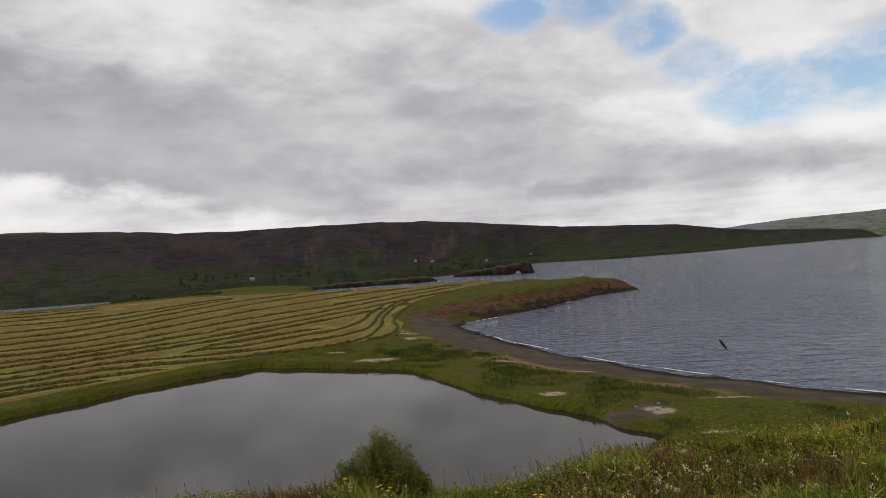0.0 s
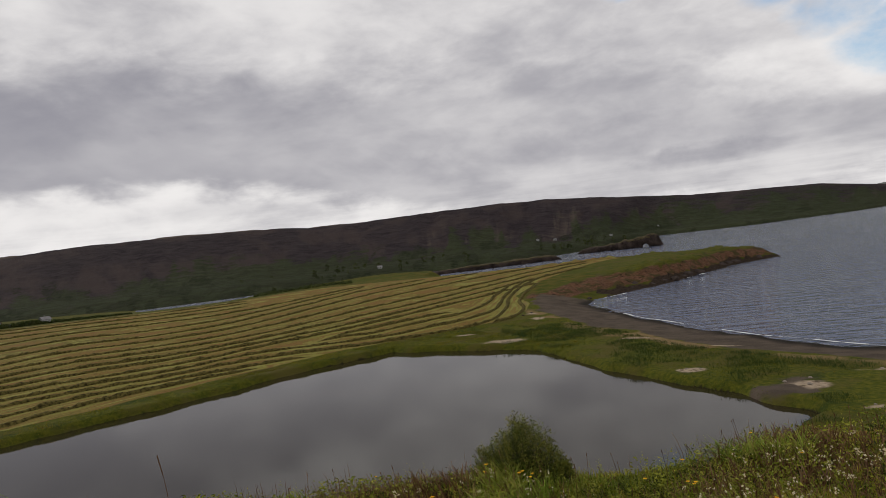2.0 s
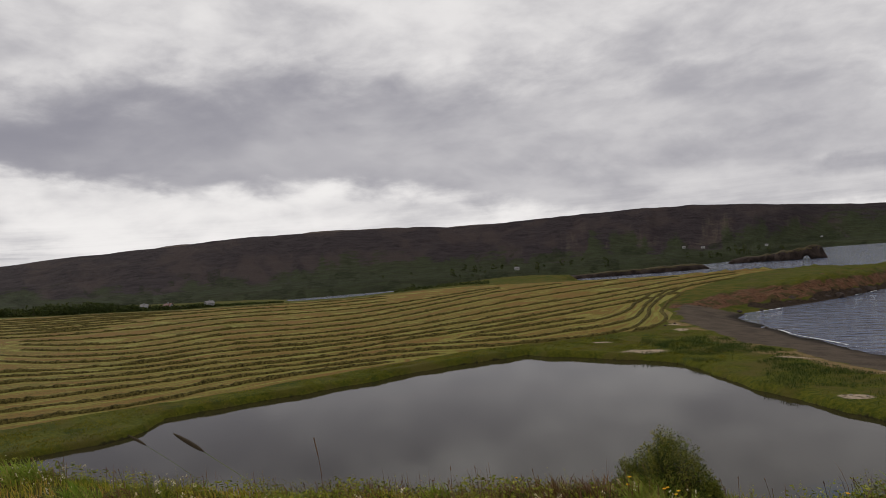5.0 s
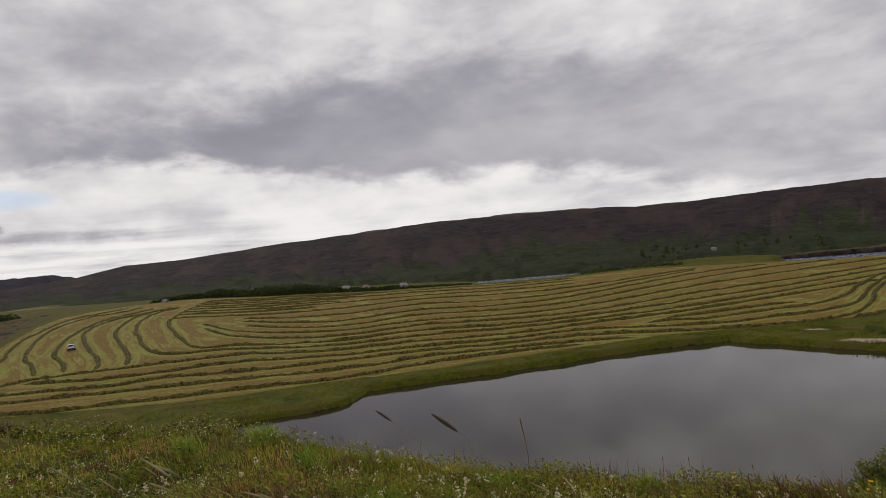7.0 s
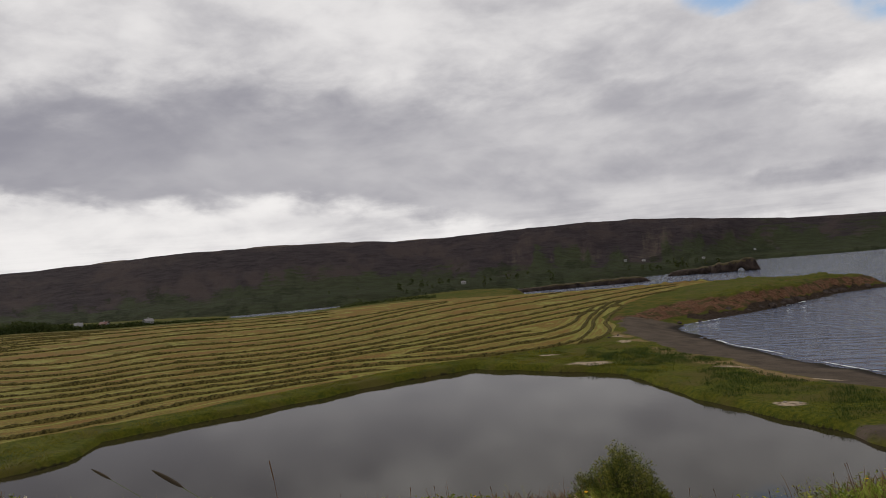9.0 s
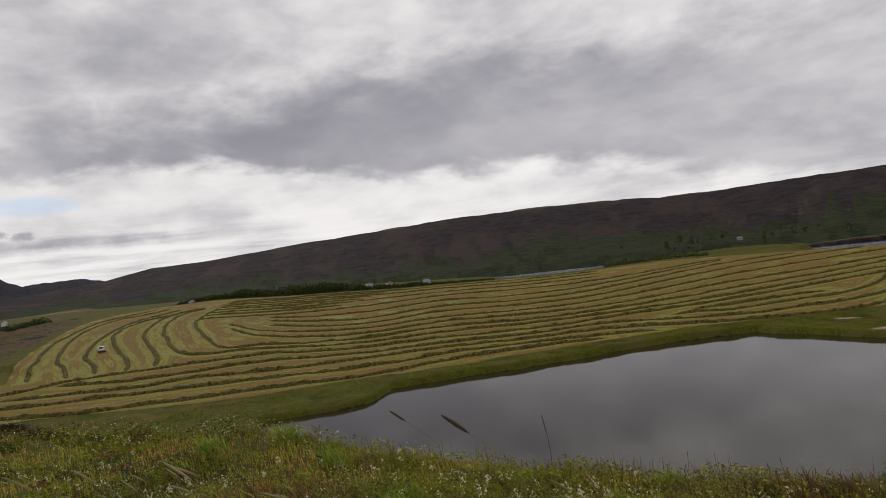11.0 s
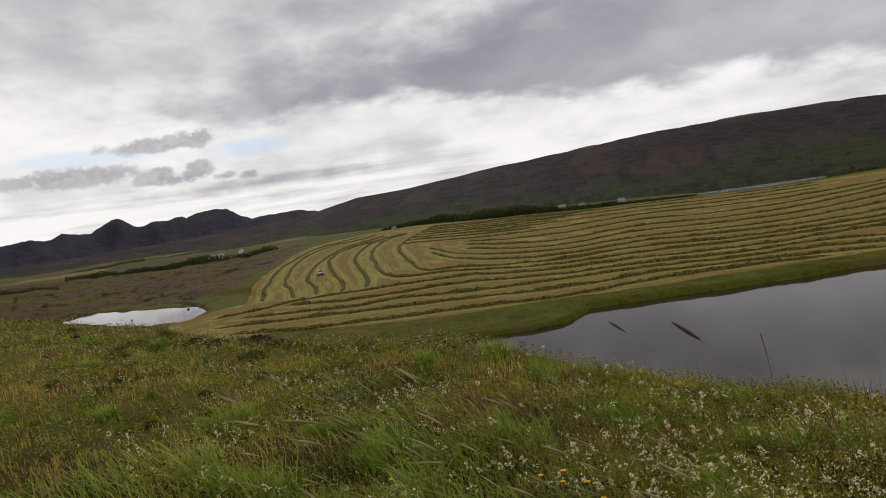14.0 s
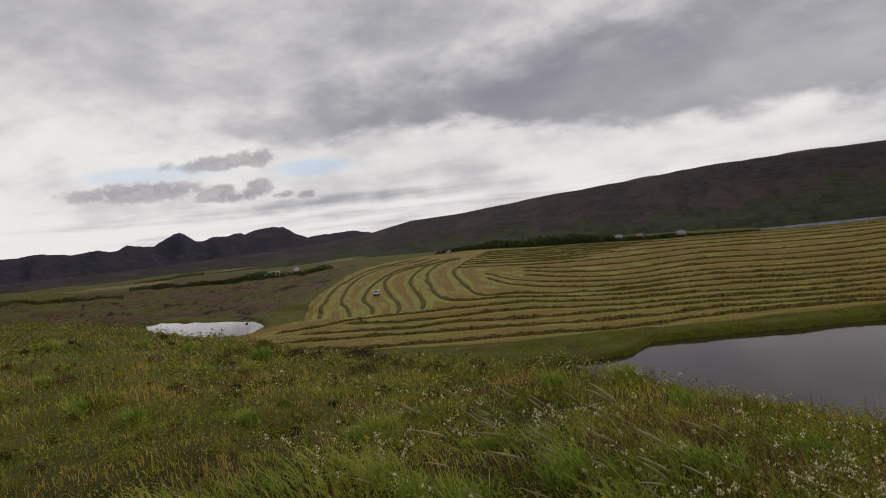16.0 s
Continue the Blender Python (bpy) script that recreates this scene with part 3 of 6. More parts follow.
def height(x, y, full=False):
    x, y = np.atleast_1d(np.asarray(x, float)), np.atleast_1d(np.asarray(y, float))
    r = np.hypot(x, y) + 1e-6
    az = bearing(x, y)
    wx, wy = x + 1.1 * fbm(x * 0.16, y * 0.16, 3, 3), y + 1.1 * fbm(x * 0.16 + 40, y * 0.16, 3, 5)
    z = low_land(az, r)
    z = z + 2.3 * np.exp(-((r - 388) / 22) ** 2 - ((az - 15.5) / 5) ** 2)
    shore = inside(x + (wx - x) * 1.5, y + (wy - y) * 1.5, LAND)
    high = np.clip((z - 1.2) / 3, 0, 1)
    wide = 16 - 9 * high + 60 * (r > 700)
    z = np.where(shore > 0, z * smooth(-0.15, 1, np.minimum(shore / wide, 1)), np.maximum(-4, shore * 0.15))
    crag = (shore > 0) * smooth(158, 175, r) * smooth(330, 300, r) * smooth(4, -1, az) * smooth(22, 10, shore)
    z = z + crag * (0.9 * fbm(x * 0.10, y * 0.10, 3, 14) + 0.9 * fbm(x * 0.33, y * 0.33, 3, 15) + 0.45 * fbm(x * 1.1, y * 1.1, 2, 16)) * np.clip(z / 1.5, 0, 1)
    far = smooth(60, 68, az) * smooth(300, 480, r) * smooth(3500, 1500, r)
    z = z + far * ((2.6 + 3.2 * smooth(74, 84, az)) * fbm(x * 0.008, y * 0.008, 3, 17) + 0.8 * fbm(x * 0.03, y * 0.03, 2, 18))
    moor = smooth(-4, -20, inside(x, y, FIELD)) * smooth(62, 72, az) * smooth(100, 150, r) * smooth(900, 400, r)
    z = z + moor * ((1.9 + 0.9 * smooth(80, 88, az)) * fbm(x * 0.04, y * 0.04, 4, 11) + 0.7 * fbm(x * 0.16, y * 0.16, 3, 12))
    z = z + (shore > 6) * smooth(30, 60, r) * 0.10 * fbm(x * 0.3, y * 0.3, 3, 8)
    pond, pool = inside(wx, wy, POND), inside(wx, wy, POOL_EDGE)
    dip = smooth(-1.5, 0.5, pond)
    z = np.where((pond > -8) & (shore > 12), np.maximum(z, POND_Z + 0.26 + 0.02 * np.clip(-pond, 0, 10)) * (1 - dip) + (POND_Z - 1.2) * dip, z)
    dip = smooth(-1.5, 0.3, pool)
    z = np.where(pool > -12, np.clip(z, POOL_Z + 0.2, POOL_Z + 0.9) * (1 - dip) + (POOL_Z - 1.2) * dip, z)
    brow = np.interp(az, CREST_AZ, CREST_R)
    over = np.maximum(r - brow, 0)
    near = EYE - 1.65 - 0.58 * np.minimum(r / brow, 1) - np.where(over < 2, over * over * 0.16, over * 0.64 - 0.64)
    near = near + (0.15 * fbm(x * 0.55, y * 0.55, 3, 21) + 0.06 * fbm(x * 2.2, y * 2.2, 2, 22)) * smooth(0.5, 3, r)
    m = np.maximum(z, near)
    z = m + np.log(np.exp((z - m) / 0.6) + np.exp((near - m) / 0.6)) * 0.6
    return (z, shore, pond, pool, near, az, r) if full else z


def on_land(x, y):
    return float(height(x, y)[0])


# trodden, bare spots by the shore: middle and half widths
BARE = ((-10.0, 98.2, 3.0, 1.9), (17.0, 59.0, 2.2, 1.7), (9.9, 68.2, 1.5, 1.1), (-17.5, 108, 1.9, 0.6), (25.5, 62.8, 2.6, 0.5), (20, 51, 1.8, 0.6), (-6.5, 120.3, 1.5, 1.6), (-8, 127, 1.2, 1.4), (7.5, 91, 2.4, 0.5), (16, 82, 2.0, 0.4))


def bare_spots(x, y):
    """1 in the middle of a bare spot, 0 on grown ground."""
    out = np.zeros_like(x)
    for bx, by, sx, sy in BARE:
        out = np.maximum(out, np.exp(-((x - bx) / sx) ** 2 - ((y - by) / sy) ** 2))
    return out


def ground_sheet():
    az = np.concatenate([np.arange(-46, -20, 0.3), np.arange(-20, 62, 0.2), np.arange(62, 108, 0.25), np.arange(108, 314, 3.0), [314.0]])
    r = np.concatenate([[0.0], np.geomspace(0.02, 0.3, 4, endpoint=False), np.geomspace(0.3, 28, 80, endpoint=False), np.geomspace(28, 40, 20, endpoint=False), np.geomspace(40, 122, 210, endpoint=False), np.geomspace(122, 440, 120, endpoint=False), np.geomspace(440, 4750, 50)])
    A, R = np.meshgrid(np.radians(az), r, indexing="ij")
    X, Y = -np.sin(A) * R, np.cos(A) * R
    x, y = X.ravel(), Y.ravel()
    z, shore, pond, pool, near, azv, rv = height(x, y, True)
    field = inside(x, y, FIELD)
    hill = smooth(-0.5, 0.8, near - z + 0.9)
    low = (1 - hill)
    wig = fbm(x * 0.08, y * 0.08, 3, 31)
    attrs = {}
    attrs["peat"] = smooth(-0.75, -0.45, pond + 0.25 * wig)
    attrs["mown"] = smooth(-0.6, 0.6, field) * low
    bay = smooth(168, 150, rv + wig * 6)
    width = np.interp(azv, [-35, -5, 0, 4], [8.5, 9, 10.5, 12])
    attrs["sand"] = smooth(1.6, -1.6, shore - width) * bay * (shore > -60) * smooth(-70, -60, azv) * low
    attrs["wet"] = smooth(2.6, 0.6, shore + 0.8 * wig)
    attrs["dry"] = np.exp(-((shore - width - 1.8) / (1.9 + 1.2 * wig)) ** 2) * bay * low * 0.9 * smooth(-40, -8, azv)
    attrs["lush"] = np.maximum(smooth(14, 8, -pond + wig * 5), smooth(26, 18, shore - width * 0.4) * bay) * low * (field < 0.2) * (rv < 175)
    attrs["lush"] = np.maximum(attrs["lush"], smooth(14, 5, -pool + wig * 8) * (y > 26) * low)
    attrs["lush"] = np.maximum(attrs["lush"], (0.3 * smooth(7, 12, azv) * smooth(26, 22, azv) * smooth(330, 350, rv) * (rv < 430)))
    attrs["lush"] = np.maximum(attrs["lush"], smooth(0.25, 0.45, fbm(x * 0.006, y * 0.004, 3, 55)) * smooth(500, 600, rv) * (azv > 60))
    attrs["lush"] = np.maximum(attrs["lush"], 0.8 * smooth(83, 89, azv + 8 * wig) * smooth(120, 160, rv) * (rv < 420) * smooth(0.0, 0.2, fbm(x * 0.02, y * 0.02, 3, 61)))
    attrs["lush"] *= np.where(rv < 130, 1 - 0.12 * smooth(-22, -34, x), 1.0)
    vale = smooth(480, 560, rv) * (azv > 60)
    attrs["dry"] = np.maximum(attrs["dry"], 0.58 * vale * smooth(0.24, 0.4, fbm(x * 0.005 + 7, y * 0.007, 3, 57)))
    green_top = smooth(3.4, 4.1, z + wig * 0.3) * (azv < 12) * (rv > 150) * (rv < 330) * (field < 0.5)
    attrs["lush"] = np.maximum(attrs["lush"], 0.54 * green_top * smooth(-30, -12, azv + wig * 6))
    attrs["soil"] = smooth(0.9, 1.6, z) * smooth(4.6, 3.5, z + wig) * smooth(148, 156, rv) * (rv < 300) * (azv < 5) * (shore > 0) * (field < -1) * smooth(17, 11, shore + wig * 6)
    attrs["soil"] *= np.where(azv < -6 + 2 * wig, 0.88, 1.0)
    attrs["rock"] = smooth(1.7, 0.8, z + wig * 1.1) * (rv > 166) * (rv < 300) * (azv < -2) * (shore > -6)
    attrs["heath"] = smooth(64, 70, azv + (rv < 300) * 0) * smooth(-1, -6, field) * smooth(60, 90, rv) * low * smooth(520, 430, rv + 40 * wig)
    attrs["heath"] = np.maximum(attrs["heath"], (azv < -2) * (rv > 170) * (rv < 330) * 0.4)
    attrs["heath"] = np.maximum(attrs["heath"], 0.9 * vale * smooth(-0.15, 0.1, fbm(x * 0.004, y * 0.006 + 3, 3, 58)))
    cut = 1 - np.abs(fbm(x * 0.05, y * 0.10, 3, 59)) * 11
    attrs["peat"] = np.maximum(attrs["peat"], 0.8 * np.clip(cut * 1.3, 0, 1) * (attrs["heath"] > 0.5) * (rv < 520))
    bare = bare_spots(x, y)
    earth = np.exp(-((x - 16.3) / 3.6) ** 2 - ((y - 58.6) / 3.4) ** 2) + 0.8 * np.exp(-((x - 9.6) / 1.6) ** 2 - ((y - 67.6) / 1.6) ** 2)
    attrs["sand"] = np.maximum(attrs["sand"], 0.95 * earth * np.clip(0.9 + fbm(x * 0.6, y * 0.6, 3, 64), 0, 1.2) * low)
    attrs["dry"] = attrs["dry"] * np.where(vale > 0.01, 1.0, np.clip(0.75 + 1.3 * fbm(x * 0.17, y * 0.17, 3, 65), 0, 1.1))
    attrs["pale"] = 1.25 * bare * low * np.clip(0.85 + 0.8 * fbm(x * 0.5, y * 0.5, 3, 63), 0, 1.2)
    attrs["swath"], attrs["off_row"] = np.zeros_like(x), np.full_like(x, 4.0)
    attrs["humus_shade"] = hill * smooth(11, 6, rv) * smooth(1.3, 2.3, rv) * smooth(-48, -42, azv) * smooth(112, 104, azv)
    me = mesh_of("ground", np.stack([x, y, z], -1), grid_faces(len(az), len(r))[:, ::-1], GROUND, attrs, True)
    ob = new("ground", me)
    return tagged(ob, "hilly grass land with a mown field, moor and dark beach", "ground", kind="structure")


def sheet(name, ring, z, mat, label, category):
    bm = bmesh.new()
    bm.faces.new([bm.verts.new((x, y, z)) for x, y in ring])
    return tagged(part(name, bm, mat), label, category, kind="structure")


LANDSCAPE = ground_sheet()


def sea_sheet():
    """Open water: small wind waves in the bay, flat farther out."""
    az = np.concatenate([np.arange(-46, 14, 0.18), np.arange(14, 314, 4.0), [314.0]])
    r = np.concatenate([np.geomspace(50, 420, 250, endpoint=False), np.geomspace(420, 4750, 60)])
    A, R = np.meshgrid(np.radians(az), r, indexing="ij")
    x, y = (-np.sin(A) * R).ravel(), (np.cos(A) * R).ravel()
    u, v = 0.80 * x - 0.60 * y, 0.60 * x + 0.80 * y
    rough = 1 - 2 * np.abs(vnoise(u * 0.3 + 0.6 * vnoise(u * 0.1, v * 0.2, 3), v * 0.85 + 0.7 * vnoise(u * 0.15, v * 0.15, 4), 5))
    z = 0.004 * rough + 0.004 * (1 - 2 * np.abs(vnoise(u * 0.5, v * 1.3, 6)))
    z = z * smooth(900, 200, R.ravel()) * (A.ravel() < radians(14)) * (0.55 + 0.45 * vnoise(x * 0.02, y * 0.02, 8))
    me = mesh_of("sea", np.stack([x, y, z - 0.04], -1), grid_faces(len(az), len(r))[:, ::-1], SEA, None, True)
    return tagged(new("sea", me), "wind-rippled grey-blue sea of a fjord and its bay", "water", kind="structure")


sea_sheet()
sheet("pond", [(-75, 25), (25, 25), (25, 60), (0, 115), (-45, 115), (-75, 70)], POND_Z, POOL, "still grey pond below the grassy hill", "water")
sheet("pond_small", [(-215, 8), (-120, 18), (-120, 45), (-170, 45), (-215, 32)], POOL_Z, POOL, "small pale pond in the moor beside the field", "water")

# ---- slopes over the fjord ----
SHORE_AZ = [-45, -33, -27, -21, -14.6, -7.3, -3, 0, 4, 8, 25, 34, 50, 60, 100]
SHORE_R = [4300, 4000, 2133, 1308, 1030, 1018, 640, 580, 525, 485, 468, 462, 560, 700, 1400]
RIDGE_AZ = [-45, -30, -25, -22.3, -19, -10, -5, 1.4, 5.7, 8.5, 14.5, 21, 25.4, 31, 37.5, 44, 50, 57.6, 62, 65.3, 70, 76, 84, 100]
RIDGE_EL = [0.35, 0.55, 0.8, 1.1, 1.65, 2.1, 2.6, 3.2, 3.3, 3.25, 3.2, 3.2, 3.5, 3.57, 3.5, 3.1, 2.7, 2.0, 1.85, 1.2, 0.75, 0.5, 0.3, 0.2]
RIDGE_R = [4600, 4350, 3300, 2600, 2300, 2000, 1750, 1600, 1550, 1500, 1500, 1450, 1400, 1400, 1450, 1550, 1700, 2000, 2200, 2300, 2400, 2500, 2600, 2700]


def hill_height(az, s):
    """Height and distance of the slope at the bearing az, s from the shore (0) to the brow (1) and past it."""
    r0, r1 = np.interp(az, SHORE_AZ, SHORE_R), np.interp(az, RIDGE_AZ, RIDGE_R)
    el = np.interp(az, RIDGE_AZ, RIDGE_EL)
    flat_top = smooth(12, 20, az) * smooth(52, 44, az) * np.clip(0.75 + 0.5 * vnoise(az * 0.35, az * 0 + 0.5, 47), 0, 1)
    top = EYE + r1 * np.tan(np.radians(el - 0.15 * flat_top))
    r = r0 + (r1 - r0) * s
    u = np.clip(s, 0, 1)
    foot = 0.22 * smooth(0.0, 0.06, u) * 0.25 + 0.16 * u
    z = top * (foot + (1 - 0.055 - 0.16) * smooth(0.22, 1.02, u) ** 0.9)
    a = az * 0.6
    gully = fbm(a * 1.0, s * 1.3, 4, 41) * smooth(0.15, 0.5, u) * smooth(1.0, 0.8, u)
    z = z + top * (0.028 + 0.035 * smooth(20, 4, az)) * gully + top * 0.012 * fbm(a * 2.0, s * 22, 3, 45) * smooth(0.02, 0.2, u) * smooth(1.02, 0.8, u)
    z = z + (0.45 * vnoise(az * 1.3, s * 0 + 0.5, 48) + 0.6 * vnoise(az * 0.5, s * 0 + 0.5, 49)) * 1.6 * smooth(0.8, 1.0, u)
    # a gently rising heath behind the brow shows as a pale strip along the skyline
    back = z + flat_top * (EYE + r * np.tan(np.radians(el)) - z) * np.clip((s - 1) / 0.08, 0, 1) - np.maximum(s - 1 - 0.08 * flat_top, 0) * top * 0.25
    return np.where(s > 1, back, z) - 1.5 * smooth(0.02, 0.0, s), r


def slope(name, az0, az1, step, mat, label, category, shape, rows=90, reach=1.25, rubble=0.1):
    az = np.arange(az0, az1 + step / 2, step)
    A, S = np.meshgrid(az, np.linspace(0, reach, rows), indexing="ij")
    z, r = shape(A, S)
    x, y = -np.sin(np.radians(A)) * r, np.cos(np.radians(A)) * r
    warp = A + 1.2 * fbm(A * 0.5, S * 2, 2, 73)
    east = smooth(20, 2, A)
    marks = {"along": A * 1.0, "up": S * 1.0,
             "sward": smooth(0.52 + 0.14 * east, 0.20, S + 0.16 * fbm(A * 0.3, S * 3, 3, 71) + (0.12 + 0.22 * east) * fbm(warp * 1.1, S * 0.5, 3, 72)) * 0.95 + 0.55 * smooth(4, -12, A) * smooth(1.0, 0.7, S + 0.2 * fbm(A * 0.5, S * 3, 3, 78)),
             "scree": rubble * (0.2 + 0.75 * east) * smooth(0.20, 0.40, S) * smooth(0.85, 0.5, S) * smooth(-0.3, 0.3, fbm(A * 0.35, S * 1.0, 3, 74)) + 0.5 * smooth(0.25, 0.5, fbm(A * 0.3, S * 12, 3, 75)) * smooth(0.5, 0.2, S) + 0.9 * smooth(-3, -9, A) * smooth(0.02, 0.04, S) * smooth(0.13, 0.09, S + 0.03 * fbm(A * 0.8, S * 5, 2, 77)),
             "scrub": 0.7 * smooth(0.1, 0.4, fbm(A * 0.9, S * 7, 4, 76)) * smooth(0.65, 0.35, S),
             "rim": smooth(0.952, 0.985, S + 0.012 * fbm(A * 1.5, S * 0, 2, 79))}
    me = mesh_of(name, np.stack([x, y, z], -1).reshape(-1, 3), grid_faces(len(az), rows)[:, ::-1], mat, marks, True)
    return tagged(new(name, me), label, category, kind="structure")


slope("hillside", -44, 96, 0.2, HILL, "long dark brown mountainside across the fjord with scree gullies", "hillside", hill_height, rubble=0.74)

PEAK_AZ = [58, 64, 66.9, 68.2, 69.5, 70.6, 71.5, 71.9, 72.4, 73.4, 74.0, 74.8, 75.5, 75.8, 76.3, 77.1, 78.0, 78.7, 79.3, 80.0, 80.4, 80.8, 81.4, 82.3, 84.2, 85.2, 86.3, 88.2, 89.9, 91.6, 104]
PEAK_EL = [0.6, 0.9, 1.51, 1.5, 1.48, 1.41, 1.74, 2.13, 2.42, 2.58, 2.53, 2.41, 2.15, 2.36, 2.34, 2.14, 2.25, 1.92, 2.08, 2.62, 2.83, 2.76, 2.43, 1.94, 2.16, 1.8, 2.05, 1.91, 2.14, 2.05, 1.1]


def peak_height(az, s):
    r = 2900 + 1300 * s
    top = EYE + 4200 * np.tan(np.radians(np.interp(az, PEAK_AZ, PEAK_EL)))
    u = np.clip(s, 0, 1)
    z = top * (0.25 * u + 0.75 * smooth(0.35, 1.0, u)) + 22 * fbm(az * 0.8, s * 3, 4, 81) * smooth(0.05, 0.4, u) * smooth(1.05, 0.8, u) + (2.5 * vnoise(az * 2.5, s * 0, 86) + 2.5 * vnoise(az * 5.5, s * 3, 88)) * smooth(0.85, 1, u)
    return np.where(s > 1, z - (s - 1) * top, z) - 3 * (s <= 0), r


def far_height(az, s):
    r = 3900 + 700 * s
    top = EYE + 4600 * np.tan(np.radians(np.interp(az, [-60, -40, -33, -30.7, -27, -23, -20, -17], [1.7, 1.75, 1.7, 1.6, 1.5, 1.15, 0.8, 0.3])))
    u = np.clip(s, 0, 1)
    z = top * smooth(0, 1, u) + 10 * fbm(az * 0.5, s * 3, 3, 91) * smooth(0.1, 0.5, u) * smooth(1.05, 0.8, u)
    return np.where(s > 1, z - (s - 1) * top, z) - 3 * (s <= 0), r


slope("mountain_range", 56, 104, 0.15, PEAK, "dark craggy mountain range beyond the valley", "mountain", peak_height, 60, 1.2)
slope("far_hill", -60, -15, 0.3, FAR, "misty pale green far hill under low cloud", "hill", far_height, 40, 1.15)


# ---- hay in windrows ----
def spline(pts, step):
    """A smooth curve through the points, cut into equal steps."""
    p = np.asarray(pts, float)
    q = np.vstack([2 * p[0] - p[1], p, 2 * p[-1] - p[-2]])
    out = []
    for i in range(len(p) - 1):
        t = np.linspace(0, 1, 24, endpoint=False)[:, None]
        a, b, c, d = q[i], q[i + 1], q[i + 2], q[i + 3]
        out.append(0.5 * (2 * b + (c - a) * t + (2 * a - 5 * b + 4 * c - d) * t ** 2 + (3 * b - a - 3 * c + d) * t ** 3))
    out = np.vstack(out + [p[-1:]])
    s = np.concatenate([[0], np.cumsum(np.hypot(*np.diff(out, axis=0).T))])
    k = np.linspace(0, s[-1], max(int(s[-1] / step) + 1, 8))
    return np.stack([np.interp(k, s, out[:, i]) for i in (0, 1)], -1)



def windrow(curve, seed):
    c = spline(curve, 0.45)
    n = len(c)
    c = c + 0.35 * np.stack([vnoise(np.arange(n) * 0.06, np.full(n, seed * 3.1), 5), vnoise(np.arange(n) * 0.06, np.full(n, seed * 3.1), 6)], -1)
    d = np.gradient(c, axis=0)
    d /= np.hypot(d[:, 0], d[:, 1])[:, None] + 1e-9
    side = np.stack([-d[:, 1], d[:, 0]], -1)
    k = np.arange(n)
    fat = np.clip(0.92 + 0.24 * vnoise(k * 0.07, k * 0 + seed, 9) + 0.26 * vnoise(k * 0.45, k * 0 + seed, 10), 0.22, 1.6)
    fat *= np.clip(np.minimum(k, n - 1 - k) / 6, 0.1, 1)
    prof = np.array([(-1.0, -0.12), (-0.75, 0.35), (-0.35, 0.85), (0.05, 1.0), (0.45, 0.75), (0.8, 0.3), (1.0, -0.12)])
    V = np.zeros((n, len(prof), 3))
    for j, (u, h) in enumerate(prof):
        jit = 0.2 * vnoise(k * 0.9, k * 0 + j * 7.7 + seed, 12)
        V[:, j, :2] = c + side * ((u + jit) * 0.47 * np.sqrt(fat))[:, None]
        V[:, j, 2] = h * 0.41 * fat * (1 + 0.32 * vnoise(k * 0.8, k * 0 + j * 3.3 + seed, 13))
    V[:, :, 2] += height(V[:, :, 0].ravel(), V[:, :, 1].ravel()).reshape(n, -1)
    me = mesh_of("windrow", V.reshape(-1, 3), grid_faces(n, len(prof)), HAY)
    return tagged(new("windrow", me), "long loose windrow of cut hay drying on the mown field", "windrow", "windrows of the hay field")


